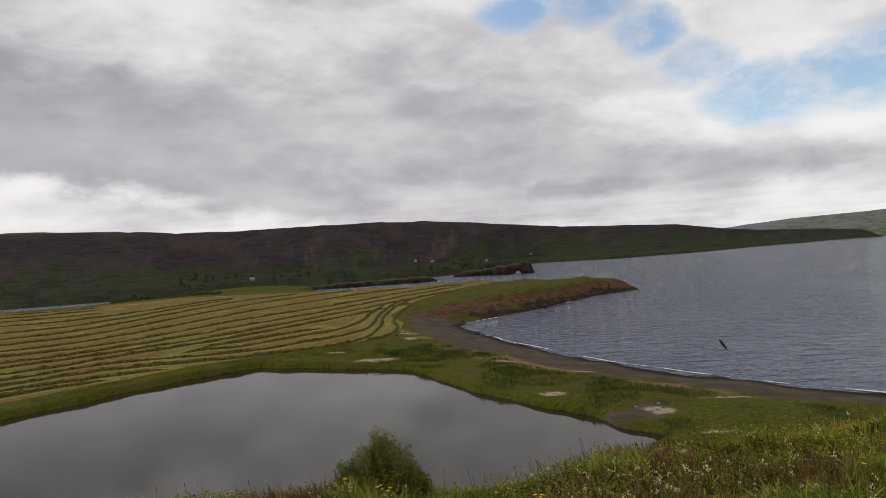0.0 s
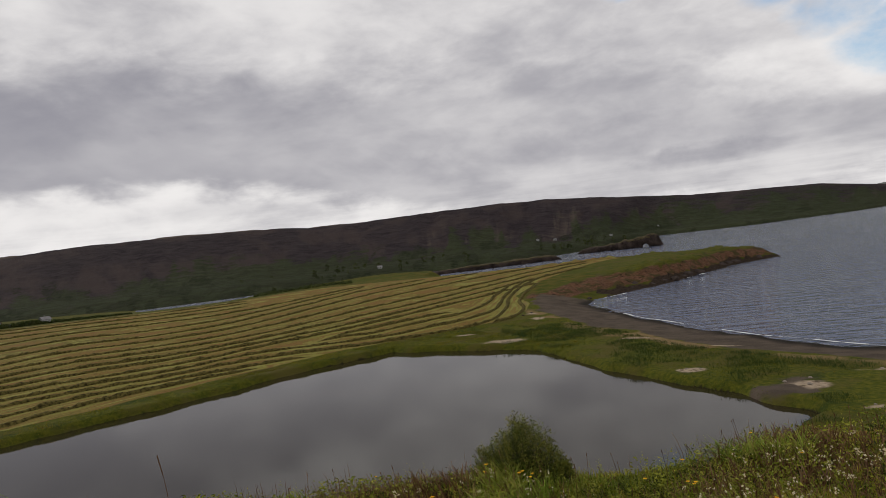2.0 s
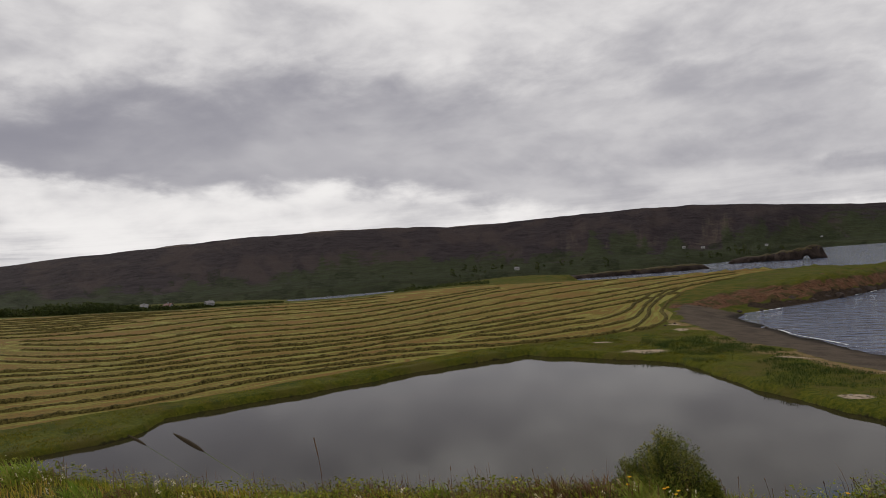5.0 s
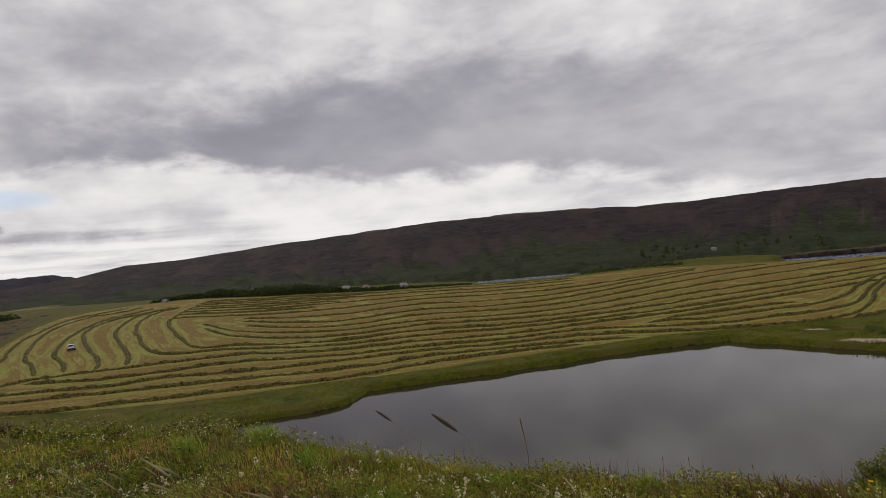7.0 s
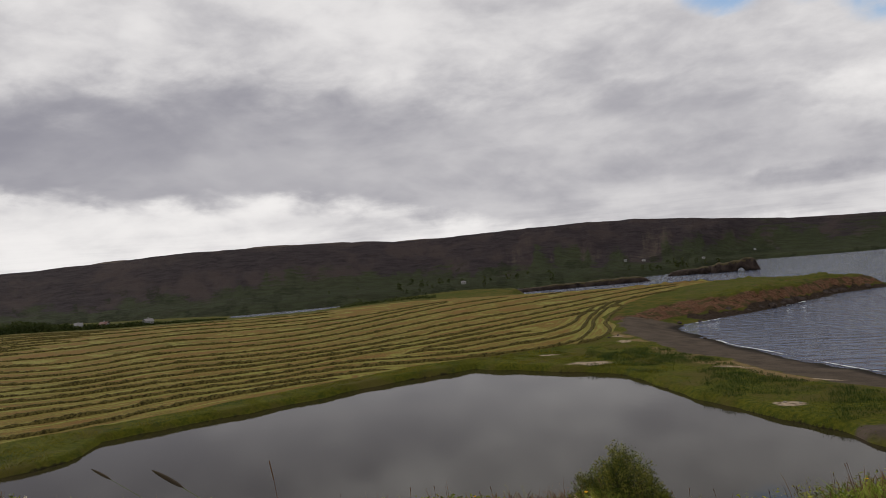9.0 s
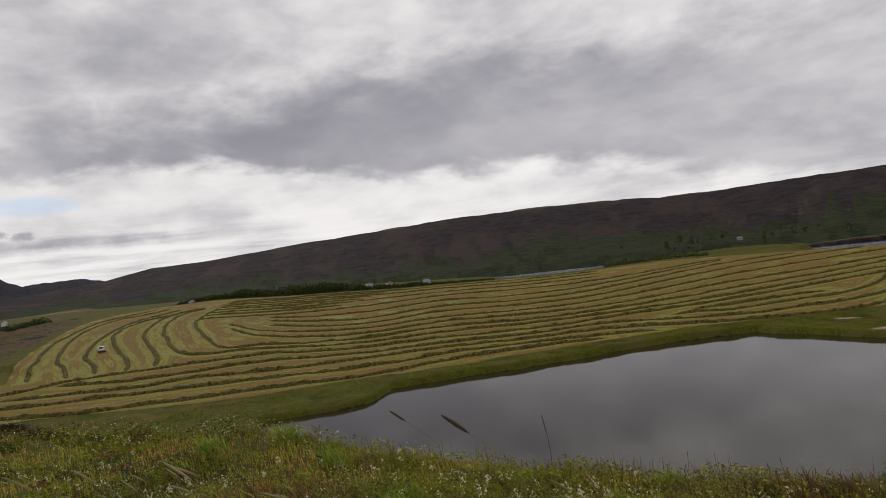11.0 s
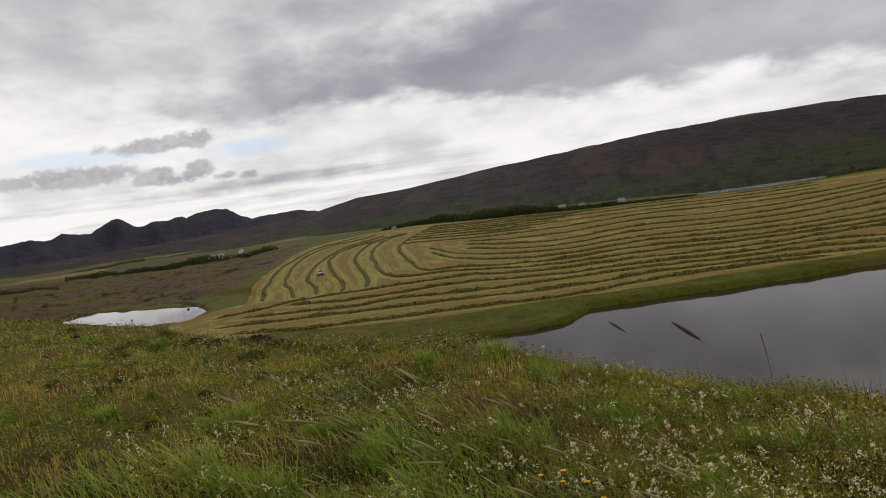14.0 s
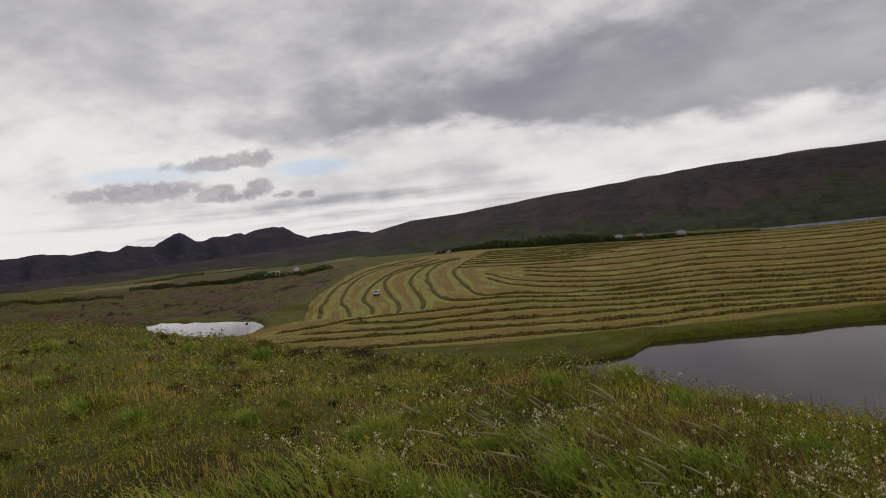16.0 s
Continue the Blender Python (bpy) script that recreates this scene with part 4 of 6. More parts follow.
# the rows follow the pond's bank, fan out towards the headland and bend round at the west end
rows = [poly(q) for q in (
    "-98.2,28.1 -87.3,34.6 -83.2,40.6 -78.2,46.2 -73.6,53.5 -65.8,61.4 -61.1,72.8 -54.5,83.9 -46.4,93.1",
    "-107.4,28.9 -102.4,32.6 -95.6,38.2 -89.7,44.1 -84.9,50.4 -79.3,57.6 -70.9,66.2 -64.9,77.4 -57.2,87.6 -47.8,95.7 -40.5,100.3",
    "-111.7,33.6 -107.7,37 -101.1,40.6 -94.7,46.7 -91.2,54.4 -84.1,61.1 -76.1,70.9 -68.8,82 -59.4,91.4 -50.4,101.1 -32.9,107.6 -23.9,112.5 -18.7,116.3 -16.2,119.7 -14,127.5 -13.6,140.1 -14.2,155.5 -13.5,173.4 -11,194.6 -6.7,214",
    "-111.8,42.3 -104.1,45.7 -100.2,49.6 -96.5,57.8 -91.4,66.4 -80.4,75 -72,85.8 -62.1,95.6 -53.3,106.9 -34.6,113.3 -25.6,120.3 -21.9,123.8 -18.5,129.6 -16.3,136.2 -15.6,149.7 -15.5,164.7 -14.6,184 -12.1,201.2",
    "-118.6,31.7 -115.7,37.1 -114,44.1 -109.9,48.4 -107.4,53.3 -103.1,61.9 -97.9,71.1 -84.8,79.1 -75.8,90.4 -65.4,100.6 -56.2,112.8 -40.6,132.9 -31.4,147.7 -21.5,165.6 -8.9,187.8",
    "-208.6,128.3 -204.5,119 -186.7,103.4 -164.7,88.8 -140.8,76.5 -123.4,68.3 -114.4,65.9 -109.8,67.4 -107.4,70.8 -103.6,75.2 -89.2,83.2 -80.3,95.8 -69.2,106.5 -58.9,118.1 -42.7,139.6 -33.3,156.5 -22.9,176.5 -9.6,202.8 6,227.9",
    "-202.9,129.4 -178.4,107.4 -163.6,96.9 -146.9,87.9 -130.7,79.6 -116.9,73.6 -110.5,73.7 -107.6,78.2 -93.6,87.3 -85.5,101.9 -72.4,111.5 -61.6,123.5 -45.9,150.1 -35.8,168.2 -24.6,189.4 -10.4,219.8 6.5,249.9",
    "-141,92.3 -129.3,88.2 -118.9,86.4 -98.7,92.1 -91.3,108.8 -77.3,119.1 -65.1,130.7 -50,163.5 -38.9,182.9 -26.7,205.3 -11.3,239.7 6.9,261.9",
    "-150,97.5 -127,92.3 -105.3,98.2 -97.1,115.7 -82.2,126.6 -70.1,140.5 -55.8,182.7 -44.5,209.3 -30.7,236 -12.3,261.7",
    "-136.7,99.3 -111.9,104.3 -104.8,124.9 -88.2,135.9 -75.9,152.1 -63.2,206.6 -51.1,240.6 -34.5,265.8",
    "-145.6,105.8 -119.9,111.8 -113.1,134.8 -94.8,145.9 -82.5,165.6 -70.8,231.4 -55.7,262.1",
    "-152.1,110.5 -131.6,122.8 -124.1,147.8 -102.9,158.5 -89.7,179.9 -76.6,250.6",
    "-160.2,116.4 -145.5,135.7 -137.6,163.9 -115.5,177.8 -97.7,196 -79.5,260.1",
    "-167.5,121.7 -162.4,151.4 -149.8,178.5 -125.3,192.9 -106.2,213",
    "-174.7,127 -179.2,167.1 -163.3,194.6 -135.1,208 -115.1,230.9",
    "-184.5,134 -196,182.8 -177.4,211.4 -146,224.8 -123.2,247",
    "-124.7,43.2 -141.4,49.7 -159.8,58.1 -182.3,69.7 -199.1,80.8 -219.7,95.3 -234.4,108.3 -248.3,126.9 -262.1,139.3",
    "-117.4,46.5 -131,51.1 -148.4,57.1 -173.2,69.2 -192.7,80.1 -212.1,94.2 -228.7,110 -232.1,123.1 -244.9,136.4",
    "-113.9,49.2 -123.1,52.8 -136.9,57.6 -152.3,65.3 -168.3,75.1 -201.1,98.4 -216.4,116.9 -223.9,128.1",
    "-110.2,52.1 -117.9,56.6 -136.9,63.9 -154.1,71.2 -178,83.7 -196.5,98 -205.7,111 -214,131.8",
    "-109.2,56.5 -117.8,61.8 -138.3,71 -162.1,82.6 -186.6,98.5 -206.4,115.7 -215.6,130.8",
    "-45,115 -41.9,118.4 -36.7,119.1 -32.5,123.4 -28.2,128.7 -23.5,133.6 -20.5,140.4 -18.9,150.3 -18.1,170.3 -16.2,190.4",
    "-43.6,120.1 -38.7,125.6 -33.4,131.4 -28.7,136.6 -24.5,139.7",
    "-14.5,117.6 -11.2,125 -9.8,135.2 -11.5,150.2 -10.5,170.6 -8.3,186.8",
)]
for k in range(9):      # short rows set close at the field's far corner
    a, b = np.array([-176.0 - 7.5 * k, 104.0 + 6.5 * k]), np.array([-150.0 - 5.5 * k, 131.0 + 10.0 * k])
    rows.append(np.stack([a, a * 0.66 + b * 0.34 + [2.0, -1.0], a * 0.33 + b * 0.67 + [2.0, -1.0], b]))
for i, c in enumerate(rows):
    windrow(c, i + 1)


def rake_marks(ob):
    """The ground beside each windrow is raked pale; the middle of the strips stays duller."""
    pts = np.vstack([spline(c, 1.0) for c in rows])
    me = ob.data
    co = np.empty(len(me.vertices) * 3, dtype=np.float32)
    me.vertices.foreach_get("co", co)
    co = co.reshape(-1, 3)
    own = np.empty(len(co), dtype=np.float32)
    me.attributes["mown"].data.foreach_get("value", own)
    which = np.nonzero(own > 0.02)[0]
    cell = {}
    for i, (px, py) in enumerate(pts):
        cell.setdefault((int(px // 4), int(py // 4)), []).append(i)
    near = {k: pts[[i for a in (-1, 0, 1) for b in (-1, 0, 1) for i in cell.get((k[0] + a, k[1] + b), ())]] for k in {(int(co[v, 0] // 4), int(co[v, 1] // 4)) for v in which}}
    out, off = np.zeros(len(co), dtype=np.float32), np.full(len(co), 4.0, dtype=np.float32)
    keys = np.stack([co[which, 0] // 4, co[which, 1] // 4], -1).astype(int)
    order = np.lexsort((keys[:, 1], keys[:, 0]))
    cuts = np.nonzero(np.any(np.diff(keys[order], axis=0), axis=1))[0] + 1
    for group in np.split(order, cuts):
        p = near[tuple(keys[group[0]])]
        if len(p):
            d = np.sqrt(((co[which[group], None, :2] - p[None]) ** 2).sum(-1)).min(1)
            out[which[group]] = smooth(2.6, 1.4, d)
            off[which[group]] = np.minimum(d, 4.0)
    me.attributes["swath"].data.foreach_set("value", out)
    me.attributes["off_row"].data.foreach_set("value", off)


rake_marks(LANDSCAPE)


# ---- rocks in the fjord ----
def reef(name, a, b, wide, profile, label, seed, turf=0.0, hole=None):
    """A long rock from a to b with the heights of profile along it; hole: start, end and height of an arch through it."""
    a, b = Vector(a), Vector(b)
    n, m = 70, 22
    along = (b - a)
    side = Vector((-along.y, along.x)).normalized()
    V = np.zeros((n, m, 3))
    for i in range(n):
        s = i / (n - 1)
        c = a + along * s
        top = np.interp(s, [p[0] for p in profile], [p[1] for p in profile]) * (1 + 0.12 * float(vnoise(s * 18, seed, 3)))
        w = wide * (0.35 + 0.65 * math.sin(math.pi * min(max(s, 0.03), 0.97)) ** 0.5) * (1 + 0.25 * float(vnoise(s * 9, seed + 5, 4)))
        floor = -1.0
        if hole and hole[0] < s < hole[1]:
            floor = hole[2] * math.sin(math.pi * (s - hole[0]) / (hole[1] - hole[0])) ** 0.4
        for j in range(m):
            t = j / m * 2 * math.pi
            u, h = math.cos(t), math.sin(t)
            u = math.copysign(abs(u) ** 0.6, u)
            h = math.copysign(abs(h) ** 0.55, h)
            z = floor + (top - floor) * (0.5 + 0.5 * h)
            o = 1 + 0.16 * float(vnoise(s * 30 + seed, z * 0.8 + j, 7)) + 0.1 * float(vnoise(s * 70 + seed, j * 1.7, 8))
            p = c + side * (u * w * o)
            V[i, j] = (p.x, p.y, z + 0.35 * float(vnoise(s * 40, j * 2.1 + seed, 9)))
    f = [grid_faces(n, m, True), np.array([[*range(m)]])[:, ::-1], np.array([[(n - 1) * m + k for k in range(m)]])]
    me = mesh_of(name, V.reshape(-1, 3), f, ROCK)
    me.materials.append(TURF)
    flags = np.zeros(len(me.polygons), np.int32)
    for p in me.polygons:
        if p.normal.z > 0.55 and p.center.z > turf > 0:
            flags[p.index] = 1
    me.polygons.foreach_set("material_index", flags)
    return tagged(new(name, me), label, "rock")


reef("islet", (az_vec(-0.9) * 545).xy, (az_vec(-7.55) * 541).xy, 8.5, [(0, 1.0), (0.04, 3.2), (0.3, 4.6), (0.55, 6.6), (0.72, 8.4), (0.9, 8.9), (0.95, 8.2), (0.98, 3.0), (1, 0.6)],
     "brown rock islet with steep end and small arch in the fjord", 3, 4.0, (0.76, 0.83, 2.3))
reef("skerry", (az_vec(13.5) * 440).xy, (az_vec(0.7) * 468).xy, 6.5, [(0, 1.5), (0.25, 2.6), (0.5, 2.9), (0.75, 3.7), (0.9, 4.0), (0.97, 2.6), (1, 0.5)], "low dark rock skerry in the narrow water", 8, 2.2)


def boulder(x, y, size, seed, mat=ROCK, label="dark wet boulder at the foot of the headland", name="boulder", group="boulders of the headland", sink=0.25, z=None):
    bm = bmesh.new()
    bmesh.ops.create_icosphere(bm, subdivisions=2, radius=size)
    for v in bm.verts:
        d = v.co.normalized()
        v.co *= 1 + 0.35 * noise.noise(d * 1.6 + Vector((seed, 0, 0))) + 0.12 * noise.noise(d * 4 + Vector((0, seed, 0)))
        v.co.z *= 0.62
    ob = part(name, bm, mat)
    ob.location = (x, y, (on_land(x, y) if z is None else z) + size * sink)
    return tagged(ob, label, "boulder", group)


rng = random.Random(4)
foot = spline(poly("16,176 31,196 51,229 66,245"), 2.6)
for i, (x, y) in enumerate(foot):
    boulder(x + rng.uniform(-2.4, 1.2), y + rng.uniform(-1, 2.2), rng.uniform(0.5, 1.6), i, z=rng.uniform(-0.2, 0.5))
boulder(-153.5, 36.5, 0.3, 91, label="dark boulder standing in the small pond", group="", z=POOL_Z)
for i, (x, y, s) in enumerate(((-9.3, 125, 0.3), (-7.9, 128, 0.25), (3.5, 158, 0.6), (8, 163, 0.5), (6.8, 128.5, 0.35))):
    boulder(x, y, s, 40 + i, label="dark stone at the end of the beach", group="stones of the beach")
for i, (x, y, s) in enumerate(((-12.5, 98, 0.14), (-10, 97, 0.2), (-8.2, 97.6, 0.13), (16.2, 60.5, 0.16), (17.6, 58.8, 0.2), (18.4, 61.2, 0.15), (9.8, 68.6, 0.16), (11, 68.2, 0.14), (24.6, 63, 0.16), (27, 62.4, 0.15), (19.4, 51.5, 0.12))):
    boulder(x, y, s, 60 + i, DRIFT, "pale stone on bare ground between pond and beach", "stone", "pale stones by the shore", 0.15)


# ---- surf along the beach ----
def surf(curve, wide, seed, lift=0.05):
    c = spline(curve, 0.5)
    n = len(c)
    d = np.gradient(c, axis=0)
    d /= np.hypot(d[:, 0], d[:, 1])[:, None]
    side = np.stack([-d[:, 1], d[:, 0]], -1)
    k = np.arange(n)
    w = np.clip(wide * (-0.2 + 1.3 * vnoise(k * 0.11, k * 0 + seed, 15) + 0.5 * vnoise(k * 0.6, k * 0 + seed, 16)), 0.008, 3)
    o = 0.35 * vnoise(k * 0.07, k * 0 + seed, 17)
    V = np.zeros((n, 3, 3))
    for j, (u, z) in enumerate(((-1, 0.0), (0, 0.12), (1, 0.0))):
        V[:, j, :2] = c + side * (o + u * w)[:, None]
        V[:, j, 2] = lift + z * np.minimum(w, 1)
    me = mesh_of("surf", V.reshape(-1, 3), grid_faces(n, 3), FOAM, None, True)
    return tagged(new("surf", me), "thin white line of breaking surf along the dark beach", "surf", kind="stuff")


WATERLINE = poly("62,42 41.5,64.5 35.6,70.6 29.8,78.6 22.9,89.5 15,108.4 10,121.3 6,135.3 4.2,149 6,158 12.5,166.5")
surf(WATERLINE, 0.26, 2)
surf(poly("28,190 33,196.5 37,203"), 0.5, 5, 0.1)


# ---- trees ----
def crown_mesh(name, rnd, tall, wide, leaves, base, size, shape, mat, full=0.45):
    """Many small leaves in uneven clumps round a stem."""
    clumps = [(rnd.uniform(0, 6.28), rnd.random() ** 0.7, rnd.random()) for _ in range(max(leaves // 14, 6))]
    V, F = [], []
    for _ in range(leaves):
        a, q, h = rnd.choice(clumps)
        h = min(max(h + rnd.gauss(0, 0.06), 0), 1)
        rad = wide * shape(h) * (full + (1 - full) * q) * rnd.uniform(0.8, 1.15)
        a += rnd.gauss(0, 0.35)
        c = Vector((math.cos(a) * rad, math.sin(a) * rad, base + (tall - base) * h))
        u = Vector((rnd.gauss(0, 1), rnd.gauss(0, 1), rnd.gauss(0, 0.7))).normalized()
        v = u.cross(Vector((rnd.gauss(0, 1), rnd.gauss(0, 1), rnd.gauss(0, 1)))).normalized()
        s = size * rnd.uniform(0.6, 1.4)
        k = len(V)
        V += [c - u * s, c + v * s * 0.5, c + u * s, c - v * s * 0.5]
        F.append((k, k + 1, k + 2, k + 3))
    return mesh_of(name, [tuple(v) for v in V], np.array(F), mat)


def stem_mesh(name, tall, girth, rnd, limbs, spread, mat=BARK, start=0.25):
    bm = bmesh.new()

    def tube(points, r0, r1, sides=6):
        rings = []
        for i, p in enumerate(points):
            r = r0 + (r1 - r0) * i / (len(points) - 1)
            rings.append([bm.verts.new(p + Vector((math.cos(k / sides * 6.283) * r, math.sin(k / sides * 6.283) * r, 0))) for k in range(sides)])
        for a, b in zip(rings, rings[1:]):
            for k in range(sides):
                bm.faces.new((a[k], a[(k + 1) % sides], b[(k + 1) % sides], b[k]))
    tube([Vector((rnd.gauss(0, girth * 0.5) * (i > 0), rnd.gauss(0, girth * 0.5) * (i > 0), tall * i / 4)) for i in range(5)], girth, girth * 0.2)
    for _ in range(limbs):
        a, h = rnd.uniform(0, 6.28), rnd.uniform(start, 0.85)
        d = Vector((math.cos(a), math.sin(a), rnd.uniform(0.3, 0.9)))
        p = Vector((0, 0, tall * h))
        tube([p, p + d * spread * 0.5 * (1 - h * 0.5), p + d * spread * (1 - h * 0.5) + Vector((0, 0, 0.1 * spread))], girth * 0.4, girth * 0.1, 4)
    me = bpy.data.meshes.new(name)
    bm.to_mesh(me)
    bm.free()
    me.materials.append(mat)
    return me


def tree(seed, tall, wide, label, leaves=170, conifer=False, size=0.34):
    rnd = random.Random(seed)
    root = tagged(new("tree"), label, "tree")
    shape = (lambda h: 1.0 - 0.93 * h) if conifer else (lambda h: math.sin(math.pi * (0.16 + 0.8 * h)) ** 0.7)
    for name, me in (("trunk", stem_mesh("trunk", tall * 0.9, tall * 0.022, rnd, 7, wide * 0.9)), ("crown", crown_mesh("crown", rnd, tall, wide, leaves, tall * 0.1, size, shape, PINE))):
        ob = new(name, me)
        ob.parent = root
    return root


KINDS = [tree(1, 4.6, 1.7, "dark green birch in a shelter belt"), tree(2, 5.2, 1.4, "dark spruce in a shelter belt", 170, True), tree(3, 3.6, 1.9, "low dense willow in a shelter belt")]
SETS = {}


def plant(az, r, kind, scale, group, z=None):
    p = az_vec(az) * r
    x, y = p.x, p.y
    m = pose(x, y, (on_land(x, y) if z is None else z) - 0.1, 0, 0, rng.uniform(0, 360)) @ Matrix.Diagonal((scale * rng.uniform(0.85, 1.2), scale * rng.uniform(0.85, 1.2), scale, 1))
    ob = KINDS[kind]
    if ob.name not in SETS:
        SETS[ob.name] = 1
        ob.matrix_basis = m
    else:
        ob = copy_thing(ob, pose(0, 0, 0))
        ob.matrix_basis = m
    return tagged(ob, group=group)


for i in range(150):      # wood behind the hay field
    az = rng.uniform(37, 60.5)
    r = rng.uniform(338, 372)
    plant(az, r, rng.choice((0, 1, 2, 2)), rng.uniform(0.55, 1.0) * np.interp(az, [37, 42, 46, 50, 56, 60], [0.3, 0.45, 0.65, 1.0, 0.9, 0.45]), "trees of the wood behind the field")
for i in range(80):      # shelter belt by the farm
    t = rng.random()
    az = 84 - 15 * t
    plant(az, 470 - 60 * t + rng.uniform(-8, 8), rng.choice((0, 1, 2)), rng.uniform(0.5, 0.9) * (0.6 if t < 0.5 else 1), "trees of the farm's shelter belt")
for i in range(10):
    plant(rng.uniform(18.5, 25.5), rng.uniform(345, 395), 2, rng.uniform(0.3, 0.6), "bushes on the river bank")
plant(24.4, 392, 2, 0.9, "bushes on the river bank")


def on_slope(az, el):
    """The place on the far slope that is seen at el degrees from the hill."""
    s = np.linspace(0.03, 0.95, 400)
    z, r = hill_height(np.full(400, az), s)
    k = int(np.argmax(np.degrees(np.arctan2(z - EYE, r)) >= el))
    return az_vec(az) * float(r[k]) * Vector((1, 1, 0)), float(z[k])


for i in range(46):
    az = rng.choice((rng.uniform(-4, 3), rng.uniform(10, 22), rng.uniform(-6, 30)))
    p, z = on_slope(az, rng.uniform(-1.3, -0.55))
    ob = plant(az, p.length, rng.choice((0, 2)), rng.uniform(0.6, 1.5), "trees on the far shore", z)


# ---- farms and cottages ----
def house(name, x, y, z, turn, long, deep, eaves, ridge, walls, roof, label, windows=3, chimney=True, category="house"):
    root = tagged(new(name), label, category)
    root.matrix_basis = pose(x, y, z, 0, 0, turn)
    bm = bmesh.new()
    L, D = long / 2, deep / 2
    v = [bm.verts.new(p) for p in ((-L, -D, -0.6), (L, -D, -0.6), (L, D, -0.6), (-L, D, -0.6), (-L, -D, eaves), (L, -D, eaves), (L, D, eaves), (-L, D, eaves), (-L, 0, ridge), (L, 0, ridge))]
    for f in ((0, 1, 5, 4), (2, 3, 7, 6), (1, 2, 6, 9, 5), (3, 0, 4, 8, 7), (3, 2, 1, 0), (4, 5, 9, 8), (6, 7, 8, 9)):
        bm.faces.new([v[i] for i in f])
    wall = part("wall", bm, walls, root)
    bm = bmesh.new()
    o, th = 0.35, 0.18
    drop = (ridge - eaves) / D * o
    ring = [(-D - o, eaves - drop), (0, ridge), (D + o, eaves - drop), (D + o, eaves - drop + th), (0, ridge + th), (-D - o, eaves - drop + th)]
    ends = [[bm.verts.new((sx * (L + o), yy, zz + 0.03)) for yy, zz in ring] for sx in (-1, 1)]
    for k in range(6):
        bm.faces.new((ends[0][k], ends[0][(k + 1) % 6], ends[1][(k + 1) % 6], ends[1][k]))
    for e in ends:
        bm.faces.new((e[0], e[1], e[4], e[5]))
        bm.faces.new((e[1], e[2], e[3], e[4]))
    part("roof", bm, roof, root)
    for sy in (-1, 1):
        for k in range(windows):
            px = -L + long * (k + 0.5) / windows
            bm = bmesh.new()
            box(bm, px - 0.4, px + 0.4, sy * D - 0.05, sy * D + 0.05, 0.7, 1.35)
            w = part("window", bm, WHITE, wall)
            bm = bmesh.new()
            box(bm, px - 0.32, px + 0.32, sy * D - 0.07, sy * D + 0.07, 0.76, 1.29)
            part("pane", bm, GLASS, wall)
    bm = bmesh.new()
    box(bm, L - 0.04, L + 0.05, -0.4, 0.4, 0, 1.5)
    part("door", bm, TIMBER, wall)
    if chimney:
        bm = bmesh.new()
        box(bm, -0.3, 0.3, -0.3, 0.3, ridge - 0.3, ridge + 0.7, 0.03)
        part("chimney", bm, ROOF_GREY, root)
    return root


def at(az, r):
    p = az_vec(az) * r
    return p.x, p.y, on_land(p.x, p.y)


house("barn", *at(73.9, 540), 62, 12, 6, 1.5, 2.6, WHITE, ROOF_GREEN, "long low white barn with green roof behind trees", 6, False, "barn")
house("farmhouse", *at(71.9, 530), 150, 3.6, 3.0, 1.7, 2.8, WHITE, ROOF_GREY, "small white farmhouse beside the shelter belt", 2)
house("field_hut", *at(59.4, 318), 20, 1.6, 1.4, 0.9, 1.4, DULL, ROOF_GREY, "small white hut at the field's far edge", 1, False, "hut")
for az, r, lo, turn, roof in ((45.4, 350, 5, 40, ROOF_GREY), (43.7, 356, 6, 10, ROOF_RED), (40.7, 352, 6, 70, ROOF_GREY), (54.6, 372, 8, 100, ROOF_GREY)):
    x, y, z = at(az, r)
    house("cottage", x, y, z, turn, lo * 0.6, 3.2, 1.9, 2.9, DULL, roof, "white cottage among the trees behind the field", 2)
for az, el, lo, turn, roof in ((15.6, -0.88, 8, 20, ROOF_GREY), (2.3, -0.14, 7, 10, ROOF_GREY), (0.9, -0.26, 8, 30, ROOF_GREY), (-3.6, -0.43, 7, 0, ROOF_GREY), (-7.3, -0.08, 7, 15, ROOF_GREY)):
    p, z = on_slope(az, el)
    house("cottage", p.x, p.y, z, turn - az, lo * 0.42, 2.6, 1.4, 2.2, DULL, roof, "white cottage on the far shore below the mountainside", 2)


